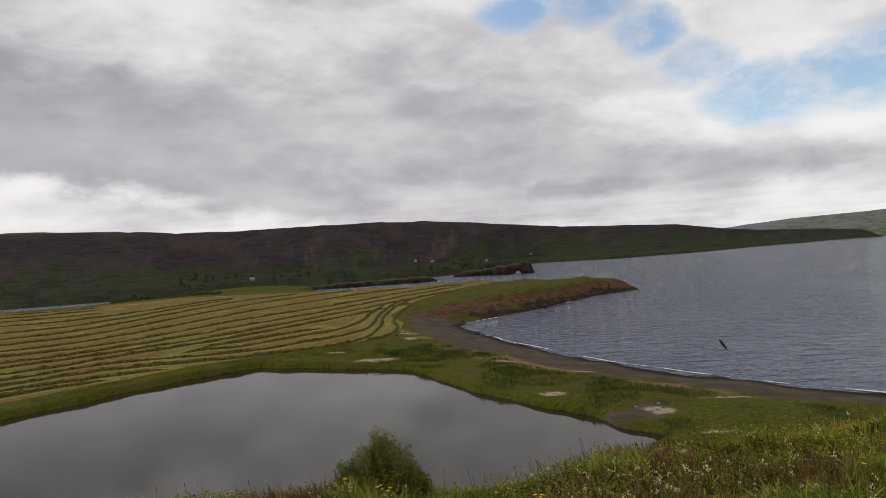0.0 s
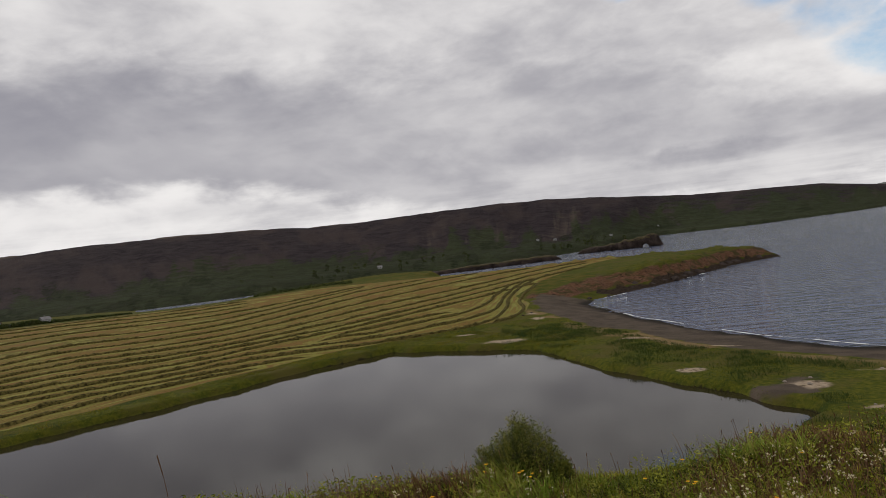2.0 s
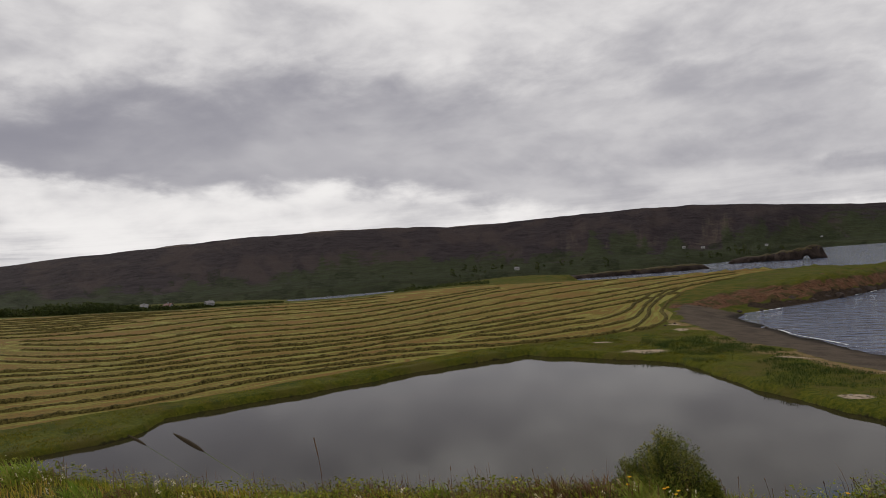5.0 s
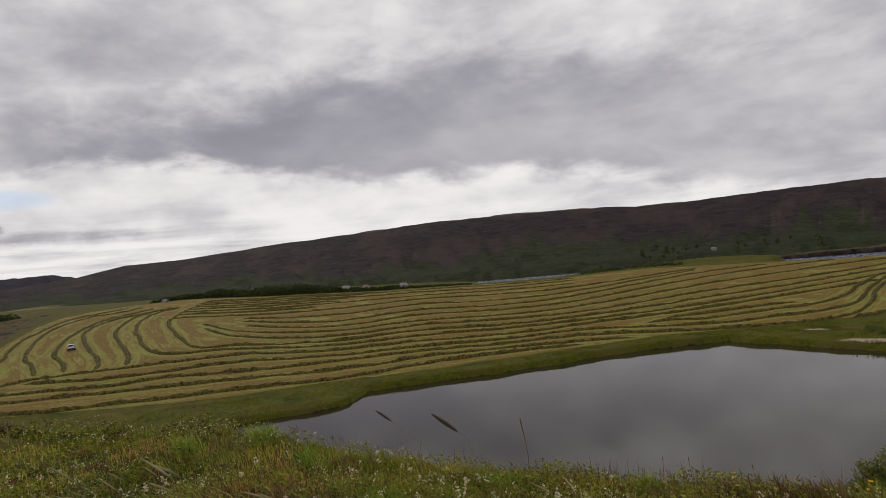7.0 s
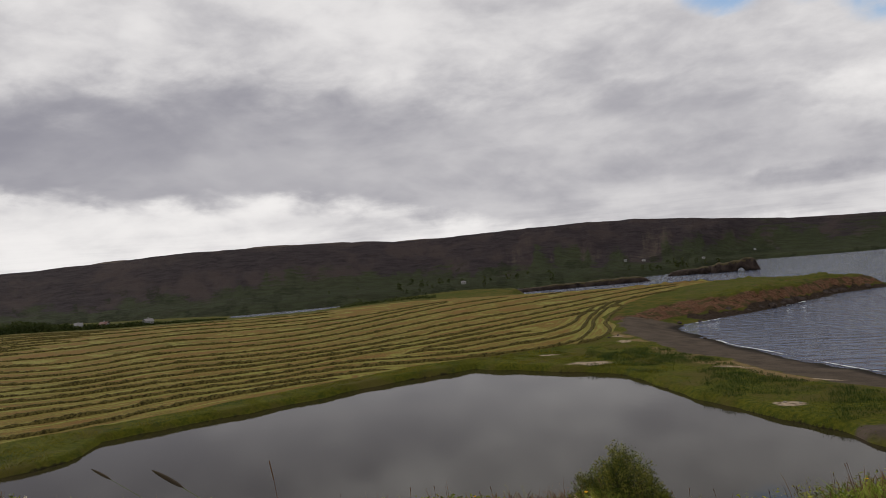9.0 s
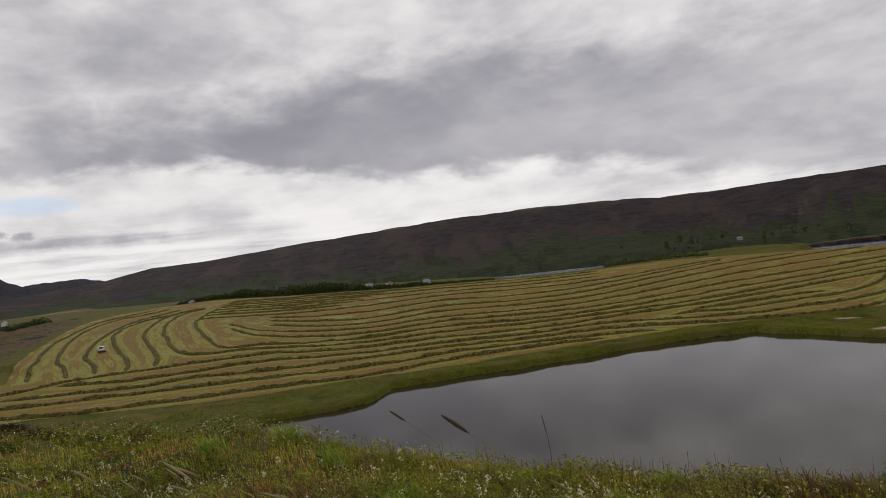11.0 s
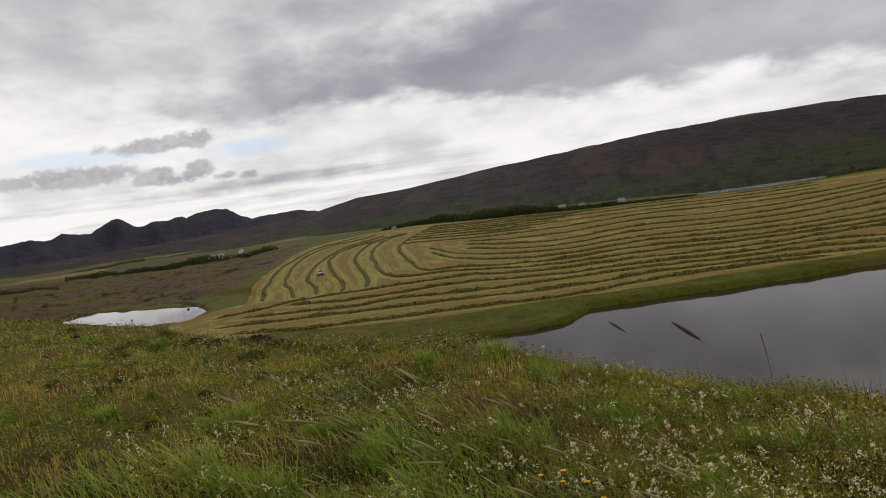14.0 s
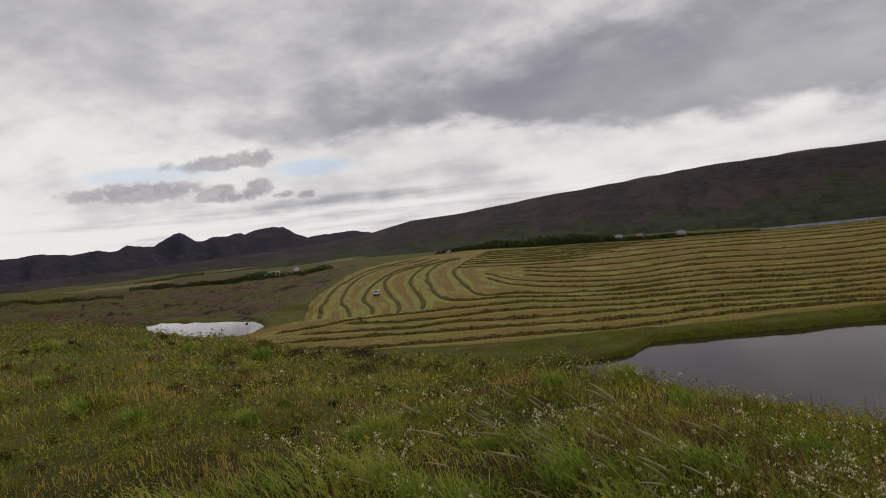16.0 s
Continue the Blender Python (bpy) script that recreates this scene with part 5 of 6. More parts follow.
# ---- car in the field ----
def car(x, y, turn):
    root = tagged(new("car"), "white estate car parked between windrows in the field", "car")
    root.matrix_basis = pose(x, y, on_land(x, y) + 0.02, 0, 0, turn) @ Matrix.Scale(0.72, 4)
    bm = bmesh.new()
    side = [(-2.15, 0.35), (2.1, 0.35), (2.2, 0.62), (2.1, 0.88), (1.15, 1.0), (0.45, 1.5), (-1.75, 1.55), (-2.15, 1.0), (-2.22, 0.6)]
    rings = []
    for yy, k in ((-0.88, 0), (-0.8, 1), (0.8, 1), (0.88, 0)):
        rings.append([bm.verts.new((px, yy * (0.88 if pz > 1.3 else 1.0), pz + (0.0 if k else -0.03 * (pz > 1)))) for px, pz in side])
    for a, b in zip(rings, rings[1:]):
        for i in range(len(side)):
            bm.faces.new((a[i], a[(i + 1) % len(side)], b[(i + 1) % len(side)], b[i]))
    bm.faces.new(rings[0][::-1])
    bm.faces.new(rings[-1])
    bmesh.ops.recalc_face_normals(bm, faces=bm.faces)
    body = part("body", bm, CARPAINT, root)
    for pts in (((1.12, 1.02), (0.5, 1.44), -0.68, 0.68), ((-2.13, 1.06), (-1.83, 1.47), -0.66, 0.66)):
        (xa, za), (xb, zb), y0, y1 = pts
        o = 0.03 * (1 if xa > 0 else -1)
        bm = bmesh.new()
        bm.faces.new([bm.verts.new(q) for q in ((xa + o, y0, za), (xa + o, y1, za), (xb + o, y1 * 0.9, zb), (xb + o, y0 * 0.9, zb))])
        bmesh.ops.solidify(bm, geom=bm.faces[:], thickness=0.02)
        part("windscreen" if xa > 0 else "rear_window", bm, GLASS, root)
    for s in (-1, 1):
        for x0, x1 in ((-1.7, -0.75), (-0.65, 0.15), (0.22, 0.72)):
            bm = bmesh.new()
            bm.faces.new([bm.verts.new(q) for q in ((x0, s * 0.885, 1.02), (x1, s * 0.885, 1.02), (min(x1, 0.45), s * 0.80, 1.42), (x0 + 0.02, s * 0.80, 1.42))])
            bmesh.ops.solidify(bm, geom=bm.faces[:], thickness=0.03)
            part("side_window", bm, GLASS, root)
        for px in (-1.35, 1.35):
            bm = bmesh.new()
            bmesh.ops.create_cone(bm, segments=18, radius1=0.33, radius2=0.33, depth=0.22, cap_ends=True, matrix=pose(px, s * 0.8, 0.33, 90))
            tyre = part("wheel", bm, RUBBER, root)
            bm = bmesh.new()
            bmesh.ops.create_cone(bm, segments=14, radius1=0.2, radius2=0.2, depth=0.25, cap_ends=True, matrix=pose(px, s * 0.8, 0.33, 90))
            part("rim", bm, METAL, tyre)
        bm = bmesh.new()
        box(bm, -2.24, -2.12, s * 0.8 - 0.1, s * 0.8 + 0.06, 0.72, 1.0, 0.01)
        part("tail_light", bm, RED, root)
        bm = bmesh.new()
        box(bm, 2.05, 2.16, s * 0.68 - 0.16, s * 0.68 + 0.16, 0.66, 0.82, 0.01)
        part("headlight", bm, METAL, root)
    bm = bmesh.new()
    box(bm, -2.3, -2.1, -0.85, 0.85, 0.36, 0.55, 0.03)
    part("bumper", bm, RUBBER, root)
    return root


car(-139.5, 62.0, 152)



def undergrowth(name, n, a0, a1, reach, tall, label):
    """Leafy thicket between the trees: clumps of leaves from the ground up."""
    g = np.random.RandomState(len(name) + n)
    a = np.radians(g.uniform(a0, a1, n))
    t = (np.degrees(a) - a0) / (a1 - a0)
    r = reach(t) + g.uniform(-1, 1, n) * 12
    x, y = -np.sin(a) * r, np.cos(a) * r
    top = np.interp(np.degrees(a), *tall) * (0.75 + 0.7 * fbm(x * 0.12, y * 0.12, 3, 77))
    z = height(x, y) + g.uniform(0, 1, n) * top
    u = g.normal(0, 1, (n, 3))
    u /= np.linalg.norm(u, axis=1)[:, None]
    v = np.cross(u, g.normal(0, 1, (n, 3)))
    v /= np.linalg.norm(v, axis=1)[:, None]
    s = g.uniform(0.25, 0.6, n)[:, None]
    p = np.stack([x, y, z], -1)
    V = np.stack([p - u * s, p + v * s * 0.6, p + u * s, p - v * s * 0.6], 1)
    me = mesh_of(name, V.reshape(-1, 3), (np.arange(n) * 4)[:, None] + np.array([[0, 1, 2, 3]]), PINE)
    return tagged(new(name, me), label, "bushes", kind="stuff")


undergrowth("wood_thicket", 28000, 35, 60.5, lambda t: 352 + 6 * np.sin(t * 9), ([35, 38, 42, 45, 49, 56, 59, 60.5], [0.5, 1.0, 1.8, 2.6, 4.4, 3.6, 1.8, 0.6]), "dense dark green thicket of the wood behind the field")
undergrowth("belt_thicket", 18000, 69, 84.5, lambda t: 410 + 60 * t, ([69, 70, 76, 77.5, 79, 81, 84.5], [2.0, 4.8, 4.6, 3.2, 4.0, 3.4, 2.4]), "dense dark green thicket of the farm's shelter belt")
undergrowth("bank_bushes", 1500, 18, 26, lambda t: 352 + 25 * t, ([18, 26], [1.3, 1.5]), "low bushes on the river bank beyond the field")
undergrowth("valley_hedge", 5000, 79, 93, lambda t: 720 - 60 * t, ([79, 86, 93], [2.5, 3.2, 2.0]), "dark hedge across the valley fields")
undergrowth("moor_bushes", 4000, 85, 96, lambda t: 400 + 90 * t, ([85, 88, 96], [0.6, 2.2, 2.8]), "dark bushes at the edge of the moor")


# ---- the hill's sward ----
WIND = np.array([-0.64, -0.77])
grs = np.random.RandomState(12)


def scatter(n, az0, az1, r0, past, power=1.0):
    """Places on the near hill, thinning with distance, from r0 to a little past the brow."""
    az = grs.uniform(az0, az1, n)
    far = np.interp(az, CREST_AZ, CREST_R) + past
    r = r0 * (far / r0) ** (grs.uniform(0, 1, n) ** power)
    a = np.radians(az)
    return -np.sin(a) * r, np.cos(a) * r, r, az


def blades(name, x, y, tall, lean, wide, mat, label, category, spread=0.6, upright=0.0):
    n = len(x)
    z = height(x, y) - 0.02
    a = grs.normal(0, spread, n)
    ca, sa = np.cos(a), np.sin(a)
    dx, dy = WIND[0] * ca - WIND[1] * sa, WIND[0] * sa + WIND[1] * ca
    b = grs.uniform(0, np.pi, n)
    sx, sy = np.cos(b), np.sin(b)
    V = np.zeros((n, 7, 3))
    for i, (s, w) in enumerate(((0.0, 0.8), (0.4, 1.0), (0.75, 0.7), (1.0, 0.0))):
        px, py = x + dx * tall * lean * s ** 2, y + dy * tall * lean * s ** 2
        pz = z + tall * (s - 0.42 * np.minimum(lean, 1.3) * s ** 2)
        if i < 3:
            V[:, 2 * i] = np.stack([px - sx * wide * w, py - sy * wide * w, pz], -1)
            V[:, 2 * i + 1] = np.stack([px + sx * wide * w, py + sy * wide * w, pz], -1)
        else:
            V[:, 6] = np.stack([px, py, pz], -1)
    k = (np.arange(n) * 7)[:, None]
    quads = np.concatenate([k + np.array([[0, 1, 3, 2]]), k + np.array([[2, 3, 5, 4]])])
    tris = k + np.array([[4, 5, 6]])
    me = mesh_of(name, V.reshape(-1, 3), [quads, tris], mat)
    return tagged(new(name, me), label, category, kind="stuff")


def clump(x, y, scale, seed):
    return 0.5 + 0.5 * fbm(x * scale, y * scale, 3, seed)


x, y, r, az = scatter(125000, -44, 108, 1.7, 2.2, 0.85)
c = 0.6 * clump(x, y, 0.8, 101) + 0.4 * clump(x, y, 2.6, 102)
keep = grs.uniform(0, 1, len(x)) < 0.35 + 0.9 * c
x, y, r, c = x[keep], y[keep], r[keep], c[keep]
tall = (0.05 + 0.21 * np.clip(c - 0.25, 0, 1)) * grs.uniform(0.6, 1.4, len(x))
blades("meadow_grass", x, y, tall, grs.uniform(0.0, 0.55, len(x)), 0.0013 + 0.00040 * r, GRASS, "rough meadow grass of green and straw tones", "grass", 1.2)

r, a = 9.0 * np.sqrt(grs.uniform(0, 1, 30000)), grs.uniform(-46, 314, 30000)
keep = (a > 106) | (a < -43) | (r < 2.0)
r, a = r[keep], np.radians(a[keep])
x, y = -np.sin(a) * r, np.cos(a) * r
blades("hilltop_grass", x, y, grs.uniform(0.06, 0.24, len(x)), grs.uniform(0.0, 0.6, len(x)), 0.009 + 0.0006 * r, GRASS, "rough meadow grass round the hill's top", "grass", 1.2)

x, y, r, az = scatter(76000, 20, 108, 1.6, 1.0, 1.1)
c = clump(x, y, 0.6, 111)
west = smooth(50, 74, az)
keep = (grs.uniform(0, 1, len(x)) < 1.5 * (c - 0.36) * (0.12 + 1.1 * west)) & (r < 7)
x, y, r = x[keep], y[keep], r[keep]
blades("long_grass", x, y, grs.uniform(0.18, 0.42, len(x)), grs.uniform(0.3, 1.15, len(x)), 0.0017 + 0.0005 * r, LONG, "long bright green grass bent over by the wind", "grass", 0.5)

x, y, r, az = scatter(11000, -44, 108, 1.8, 1.2, 0.6)
c = clump(x, y, 1.1, 121)
keep = grs.uniform(0, 1, len(x)) < 1.6 * (c - 0.3) * np.where(az > 18, 1.0, 0.4)
x, y, r = x[keep], y[keep], r[keep]
blades("dry_stalks", x, y, grs.uniform(0.22, 0.42, len(x)), grs.uniform(0.0, 0.35, len(x)), 0.0011 + 0.00022 * r, STRAW, "thin dry reddish and straw-coloured stalks", "stalks", 1.0)


x, y, r, az = scatter(60000, -44, 108, 3.5, 1.5, 0.7)
c = clump(x, y, 0.55, 125)
keep = grs.uniform(0, 1, len(x)) < 3.2 * (c - 0.56)
x, y, r = x[keep], y[keep], r[keep]
blades("withered_grass", x, y, grs.uniform(0.10, 0.30, len(x)), grs.uniform(0.1, 0.8, len(x)), 0.0016 + 0.0005 * r, STRAW, "patches of withered rust-brown grass", "grass", 1.3)


def leaf_stuff(name, n, az0, az1, r0, past, seed, bias, low, high, size, mat, label, category):
    x, y, r, az = scatter(n, az0, az1, r0, past, 0.8)
    c = clump(x, y, 1.3, seed)
    keep = grs.uniform(0, 1, n) < 2.2 * (c - bias)
    x, y, r, c = x[keep], y[keep], r[keep], c[keep]
    n = len(x)
    z = height(x, y) + low + (high - low) * grs.uniform(0, 1, n) * np.clip(c * 1.4, 0, 1)
    u = grs.normal(0, 1, (n, 3))
    u[:, 2] *= 0.5
    u /= np.linalg.norm(u, axis=1)[:, None]
    v = np.cross(u, grs.normal(0, 1, (n, 3)))
    v /= np.linalg.norm(v, axis=1)[:, None]
    s = (size * (0.7 + 0.10 * r) * grs.uniform(0.6, 1.4, n))[:, None]
    p = np.stack([x, y, z], -1)
    V = np.stack([p - u * s, p + v * s * 0.42, p + u * s, p - v * s * 0.42], 1)
    k = (np.arange(n) * 4)[:, None]
    me = mesh_of(name, V.reshape(-1, 3), k + np.array([[0, 1, 2, 3]]), mat)
    return tagged(new(name, me), label, category, kind="stuff")


leaf_stuff("herb_leaves", 120000, -44, 108, 1.8, 1.5, 131, 0.30, 0.02, 0.26, 0.014, HERB, "low dark green herb leaves among the grass", "herbs")


def mounds(name, n, az0, az1, r0, past, seed, leaves, mat, label, category, long=False):
    """Tussocks: leaves or blades massed into low uneven mounds."""
    g = np.random.RandomState(seed)
    mx, my, mr, maz = scatter(n, az0, az1, r0, past, 0.75)
    size = g.uniform(0.07, 0.25, n)
    pick = g.randint(0, n, n * leaves)
    q, a = np.sqrt(g.uniform(0, 1, len(pick))), g.uniform(0, 2 * np.pi, len(pick))
    x, y = mx[pick] + np.cos(a) * q * size[pick], my[pick] + np.sin(a) * q * size[pick]
    lift = size[pick] * 0.75 * (1 - q ** 2) * g.uniform(0.25, 1.0, len(pick))
    if long:
        return blades(name, x, y, 0.10 + size[pick] * g.uniform(0.5, 1.3, len(pick)), g.uniform(0.2, 0.9, len(pick)), 0.0022 + 0.0006 * mr[pick], mat, label, category, 1.3)
    k = len(x)
    u = g.normal(0, 1, (k, 3))
    u[:, 2] = np.abs(u[:, 2]) * 0.9
    u /= np.linalg.norm(u, axis=1)[:, None]
    v = np.cross(u, g.normal(0, 1, (k, 3)))
    v /= np.linalg.norm(v, axis=1)[:, None]
    s = ((0.006 + 0.0011 * mr[pick]) * g.uniform(0.6, 1.4, k))[:, None]
    p = np.stack([x, y, height(x, y) + lift], -1)
    V = np.stack([p - u * s, p + v * s * 0.4, p + u * s, p - v * s * 0.4], 1)
    me = mesh_of(name, V.reshape(-1, 3), (np.arange(k) * 4)[:, None] + np.array([[0, 1, 2, 3]]), mat)
    return tagged(new(name, me), label, category, kind="stuff")


mounds("herb_mounds", 420, -44, 108, 2.4, 0.8, 51, 330, HERB, "leafy green herb mounds on the hill", "herbs")
mounds("dark_mounds", 300, -44, 108, 2.4, 0.8, 54, 330, DARKLEAF, "dense dark green leafy cushions on the hill", "herbs")
mounds("dark_cushions", 170, -44, 22, 3.4, 0.6, 56, 330, DARKLEAF, "dense dark green leafy cushions by the brow", "herbs")
mounds("rusty_mounds", 150, -44, 108, 2.8, 0.8, 55, 260, RUST, "rust-brown and reddish low twigs among the grass", "twigs")
mounds("shoots", 240, -44, 108, 2.6, 0.8, 52, 300, SHRUB, "yellow-green leafy shoots among the grass", "herbs")
mounds("tussocks", 130, -44, 108, 2.2, 0.8, 53, 170, LONG, "bright green grass tussocks on the hill", "grass", True)


def leafy_stems(name, n, az0, az1, r0, past, seed, mat, label):
    """Upright herbs: pairs of narrow leaves set up a bending stem."""
    g = np.random.RandomState(seed)
    x, y, r, az = scatter(n, az0, az1, r0, past, 0.8)
    keep = g.uniform(0, 1, n) < 3.0 * (clump(x, y, 0.9, seed) - 0.36)
    x, y, r = x[keep], y[keep], r[keep]
    z, n, per = height(x, y), len(x), 16
    tall, turn = g.uniform(0.14, 0.34, n), g.uniform(0, 6.28, n)
    s = np.tile((np.arange(per) + 1.5) / (per + 0.5), n)
    i = np.repeat(np.arange(n), per)
    a = turn[i] + np.tile(np.arange(per) * 2.4, n) + g.normal(0, 0.3, n * per)
    k = 0.05 * s ** 2
    p = np.stack([x[i] + WIND[0] * k, y[i] + WIND[1] * k, z[i] + tall[i] * s], -1)
    u = np.stack([np.cos(a), np.sin(a), g.uniform(0.0, 0.8, n * per)], -1)
    v = np.stack([-np.sin(a), np.cos(a), 0 * a], -1)
    size = ((0.016 + 0.0022 * r[i]) * (1.15 - 0.6 * s) * g.uniform(0.7, 1.3, n * per))[:, None]
    V = np.stack([p, p + u * size * 0.5 + v * size * 0.2, p + u * size, p + u * size * 0.5 - v * size * 0.2], 1).reshape(-1, 3)
    F = (np.arange(n * per) * 4)[:, None] + np.array([[0, 1, 2, 3]])
    return tagged(new(name, mesh_of(name, V, F, mat)), label, "herbs", kind="stuff")


leaf_stuff("small_leaves", 120000, 20, 100, 2.6, 1.0, 133, 0.36, 0.05, 0.24, 0.008, SHRUB, "small yellow-green leaves of low herbs", "herbs")
leaf_stuff("tiny_blossoms", 30000, 26, 88, 2.8, 0.6, 134, 0.52, 0.12, 0.28, 0.0062, PETAL, "specks of tiny cream-white blossoms among the herbs", "blossoms")
leaf_stuff("speck_blossoms", 3000, -36, 26, 4.0, 0.6, 135, 0.50, 0.10, 0.24, 0.004, PETAL, "specks of tiny cream-white blossoms among the grass", "blossoms")
def blossom_drifts(n, az0, az1, r0, past, seed, bias):
    """White blossoms in upright sprays, too small to tell apart, gathered in drifts."""
    g = np.random.RandomState(seed)
    x, y, r, az = scatter(n, az0, az1, r0, past, 0.85)
    keep = g.uniform(0, 1, n) < 3.2 * (clump(x, y, 1.2, seed) - bias)
    x, y, r = x[keep], y[keep], r[keep]
    n, per = len(x), 26
    i = np.repeat(np.arange(n), per)
    head = g.normal(0, 1, (n, 5, 3)) * [0.016, 0.016, 0.022]
    p = np.stack([x, y, height(x, y) + g.uniform(0.13, 0.27, n)], -1)[i] + head[i, g.randint(0, 5, n * per)] + g.normal(0, 0.0042, (n * per, 3))
    u = g.normal(0, 1, (n * per, 3))
    u /= np.linalg.norm(u, axis=1)[:, None]
    v = np.cross(u, g.normal(0, 1, (n * per, 3)))
    v /= np.linalg.norm(v, axis=1)[:, None]
    k = g.uniform(0.0035, 0.0055, n * per)[:, None]
    V = np.stack([p - u * k, p + v * k, p + u * k, p - v * k], 1).reshape(-1, 3)
    me = mesh_of("blossom_drifts", V, (np.arange(n * per) * 4)[:, None] + np.array([[0, 1, 2, 3]]), PETAL)
    return tagged(new("blossom_drifts", me), "drifts of small white blossom sprays in the meadow", "blossoms", kind="stuff")


blossom_drifts(1500, 24, 88, 2.8, 0.3, 157, 0.46)
blossom_drifts(500, -40, 24, 4.2, 0.4, 158, 0.50)
leafy_stems("leafy_herbs", 7500, -44, 108, 2.0, 0.8, 191, HERB, "upright leafy green herbs among the grass")
leafy_stems("pale_herbs", 3600, -44, 108, 2.2, 0.8, 192, SHRUB, "upright yellow-green leafy herbs among the grass")
leaf_stuff("rusty_leaves", 45000, -44, 108, 2.0, 1.2, 145, 0.52, 0.02, 0.26, 0.008, STRAW, "rust-brown withered leaves and seeds among the grass", "leaves")
leaf_stuff("heather", 26000, 55, 100, 6, 1.5, 141, 0.5, 0.02, 0.24, 0.012, HEATHER, "dark brown heather twigs on the hill's brow", "heather")


def seed_stalks(n):
    """Seed stalks that stand out over the brow, each with a small dark head."""
    x, y, r, az = scatter(n, -40, 72, 4.5, 1.0, 0.22)
    V, F = [], []
    z = height(x, y)
    for i in range(n):
        tall = grs.uniform(0.12, 0.36)
        w = 0.0012 + 0.00016 * r[i]
        lean = Vector((WIND[0], WIND[1], 0)) * grs.uniform(-0.02, 0.16)
        p0, p1 = Vector((x[i], y[i], z[i])), Vector((x[i], y[i], z[i] + tall)) + lean
        side = Vector((-y[i], x[i], 0)).normalized() * -1
        deep = Vector((x[i], y[i], 0)).normalized()
        k = len(V)
        for s in (side, deep):
            k = len(V)
            V += [p0 - s * w, p0 + s * w, p1 + s * w * 0.7, p1 - s * w * 0.7]
            F.append((k, k + 1, k + 2, k + 3))
            h = grs.uniform(0.02, 0.06)
            q = p1 - (p1 - p0).normalized() * h
            k = len(V)
            V += [q, (q + p1) / 2 + s * w * 2.2, p1 + (p1 - p0).normalized() * 0.01, (q + p1) / 2 - s * w * 2.2]
            F.append((k, k + 1, k + 2, k + 3))
    me = mesh_of("seed_stalks", [tuple(v) for v in V], np.array(F), STRAW)
    return tagged(new("seed_stalks", me), "thin dark seed stalks standing over the brow", "stalks", kind="stuff")


seed_stalks(170)


# ---- single plants ----
def tube_mesh(name, pts, radii, sides, mat):
    bm = bmesh.new()
    rings = []
    for i, p in enumerate(pts):
        d = (pts[min(i + 1, len(pts) - 1)] - pts[max(i - 1, 0)]).normalized()
        u = d.cross(Vector((0.3, 0.9, 0.1))).normalized()
        v = d.cross(u)
        rings.append([bm.verts.new(p + (u * math.cos(k / sides * 6.2832) + v * math.sin(k / sides * 6.2832)) * radii[i]) for k in range(sides)])
    for a, b in zip(rings, rings[1:]):
        for k in range(sides):
            bm.faces.new((a[k], a[(k + 1) % sides], b[(k + 1) % sides], b[k]))
    bm.faces.new(rings[0][::-1])
    bm.faces.new(rings[-1])
    me = bpy.data.meshes.new(name)
    bm.to_mesh(me)
    bm.free()
    me.materials.append(mat)
    return me


def child(name, me, root, label=""):
    ob = new(name, me)
    ob.parent = root
    return tagged(ob, label)


def bedstraw(seed):
    rnd = random.Random(seed)
    root = tagged(new("white_flower"), "slender wild plant with clusters of tiny white blossoms", "flower", "white flowers of the meadow")
    tall = rnd.uniform(0.22, 0.36)
    pts = [Vector((-0.04 * s * s, -0.05 * s * s, tall * s)) for s in (0, 0.33, 0.66, 1)]
    child("stem", tube_mesh("stem", pts, [0.002, 0.0018, 0.0015, 0.001], 4, HERB), root)
    V, F = [], []
    heads = [(pts[3], 0.016)] + [(pts[2].lerp(pts[3], rnd.uniform(0.25, 1.0)) + Vector((rnd.gauss(0, 0.013), rnd.gauss(0, 0.013), rnd.gauss(0, 0.012))), 0.010) for _ in range(rnd.randint(4, 7))]
    for c, rad in heads:
        for _ in range(16 if rad > 0.015 else 9):
            p = c + Vector((rnd.gauss(0, rad * 0.6), rnd.gauss(0, rad * 0.6), rnd.gauss(0, rad * 0.55)))
            s = rnd.uniform(0.0045, 0.007)
            for _ in range(2):
                u = Vector((rnd.gauss(0, 1), rnd.gauss(0, 1), rnd.gauss(0, 0.6))).normalized()
                v = u.cross(Vector((rnd.gauss(0, 1), rnd.gauss(0, 1), rnd.gauss(0, 1)))).normalized()
                k = len(V)
                V += [p - u * s, p + v * s, p + u * s, p - v * s]
                F.append((k, k + 1, k + 2, k + 3))
    child("blossom", mesh_of("blossom", [tuple(v) for v in V], np.array(F), PETAL), root, "cluster of tiny white blossoms")
    V, F = [], []
    for i in range(14):
        h = rnd.uniform(0.1, 0.85)
        a = rnd.uniform(0, 6.28)
        p = Vector((-0.04 * h * h, -0.05 * h * h, tall * h))
        u = Vector((math.cos(a), math.sin(a), 0.25)) * 0.024
        v = Vector((-math.sin(a), math.cos(a), 0)) * 0.005
        k = len(V)
        V += [p, p + u * 0.5 + v, p + u, p + u * 0.5 - v]
        F.append((k, k + 1, k + 2, k + 3))
    child("leaves", mesh_of("leaves", [tuple(v) for v in V], np.array(F), HERB), root)
    return root


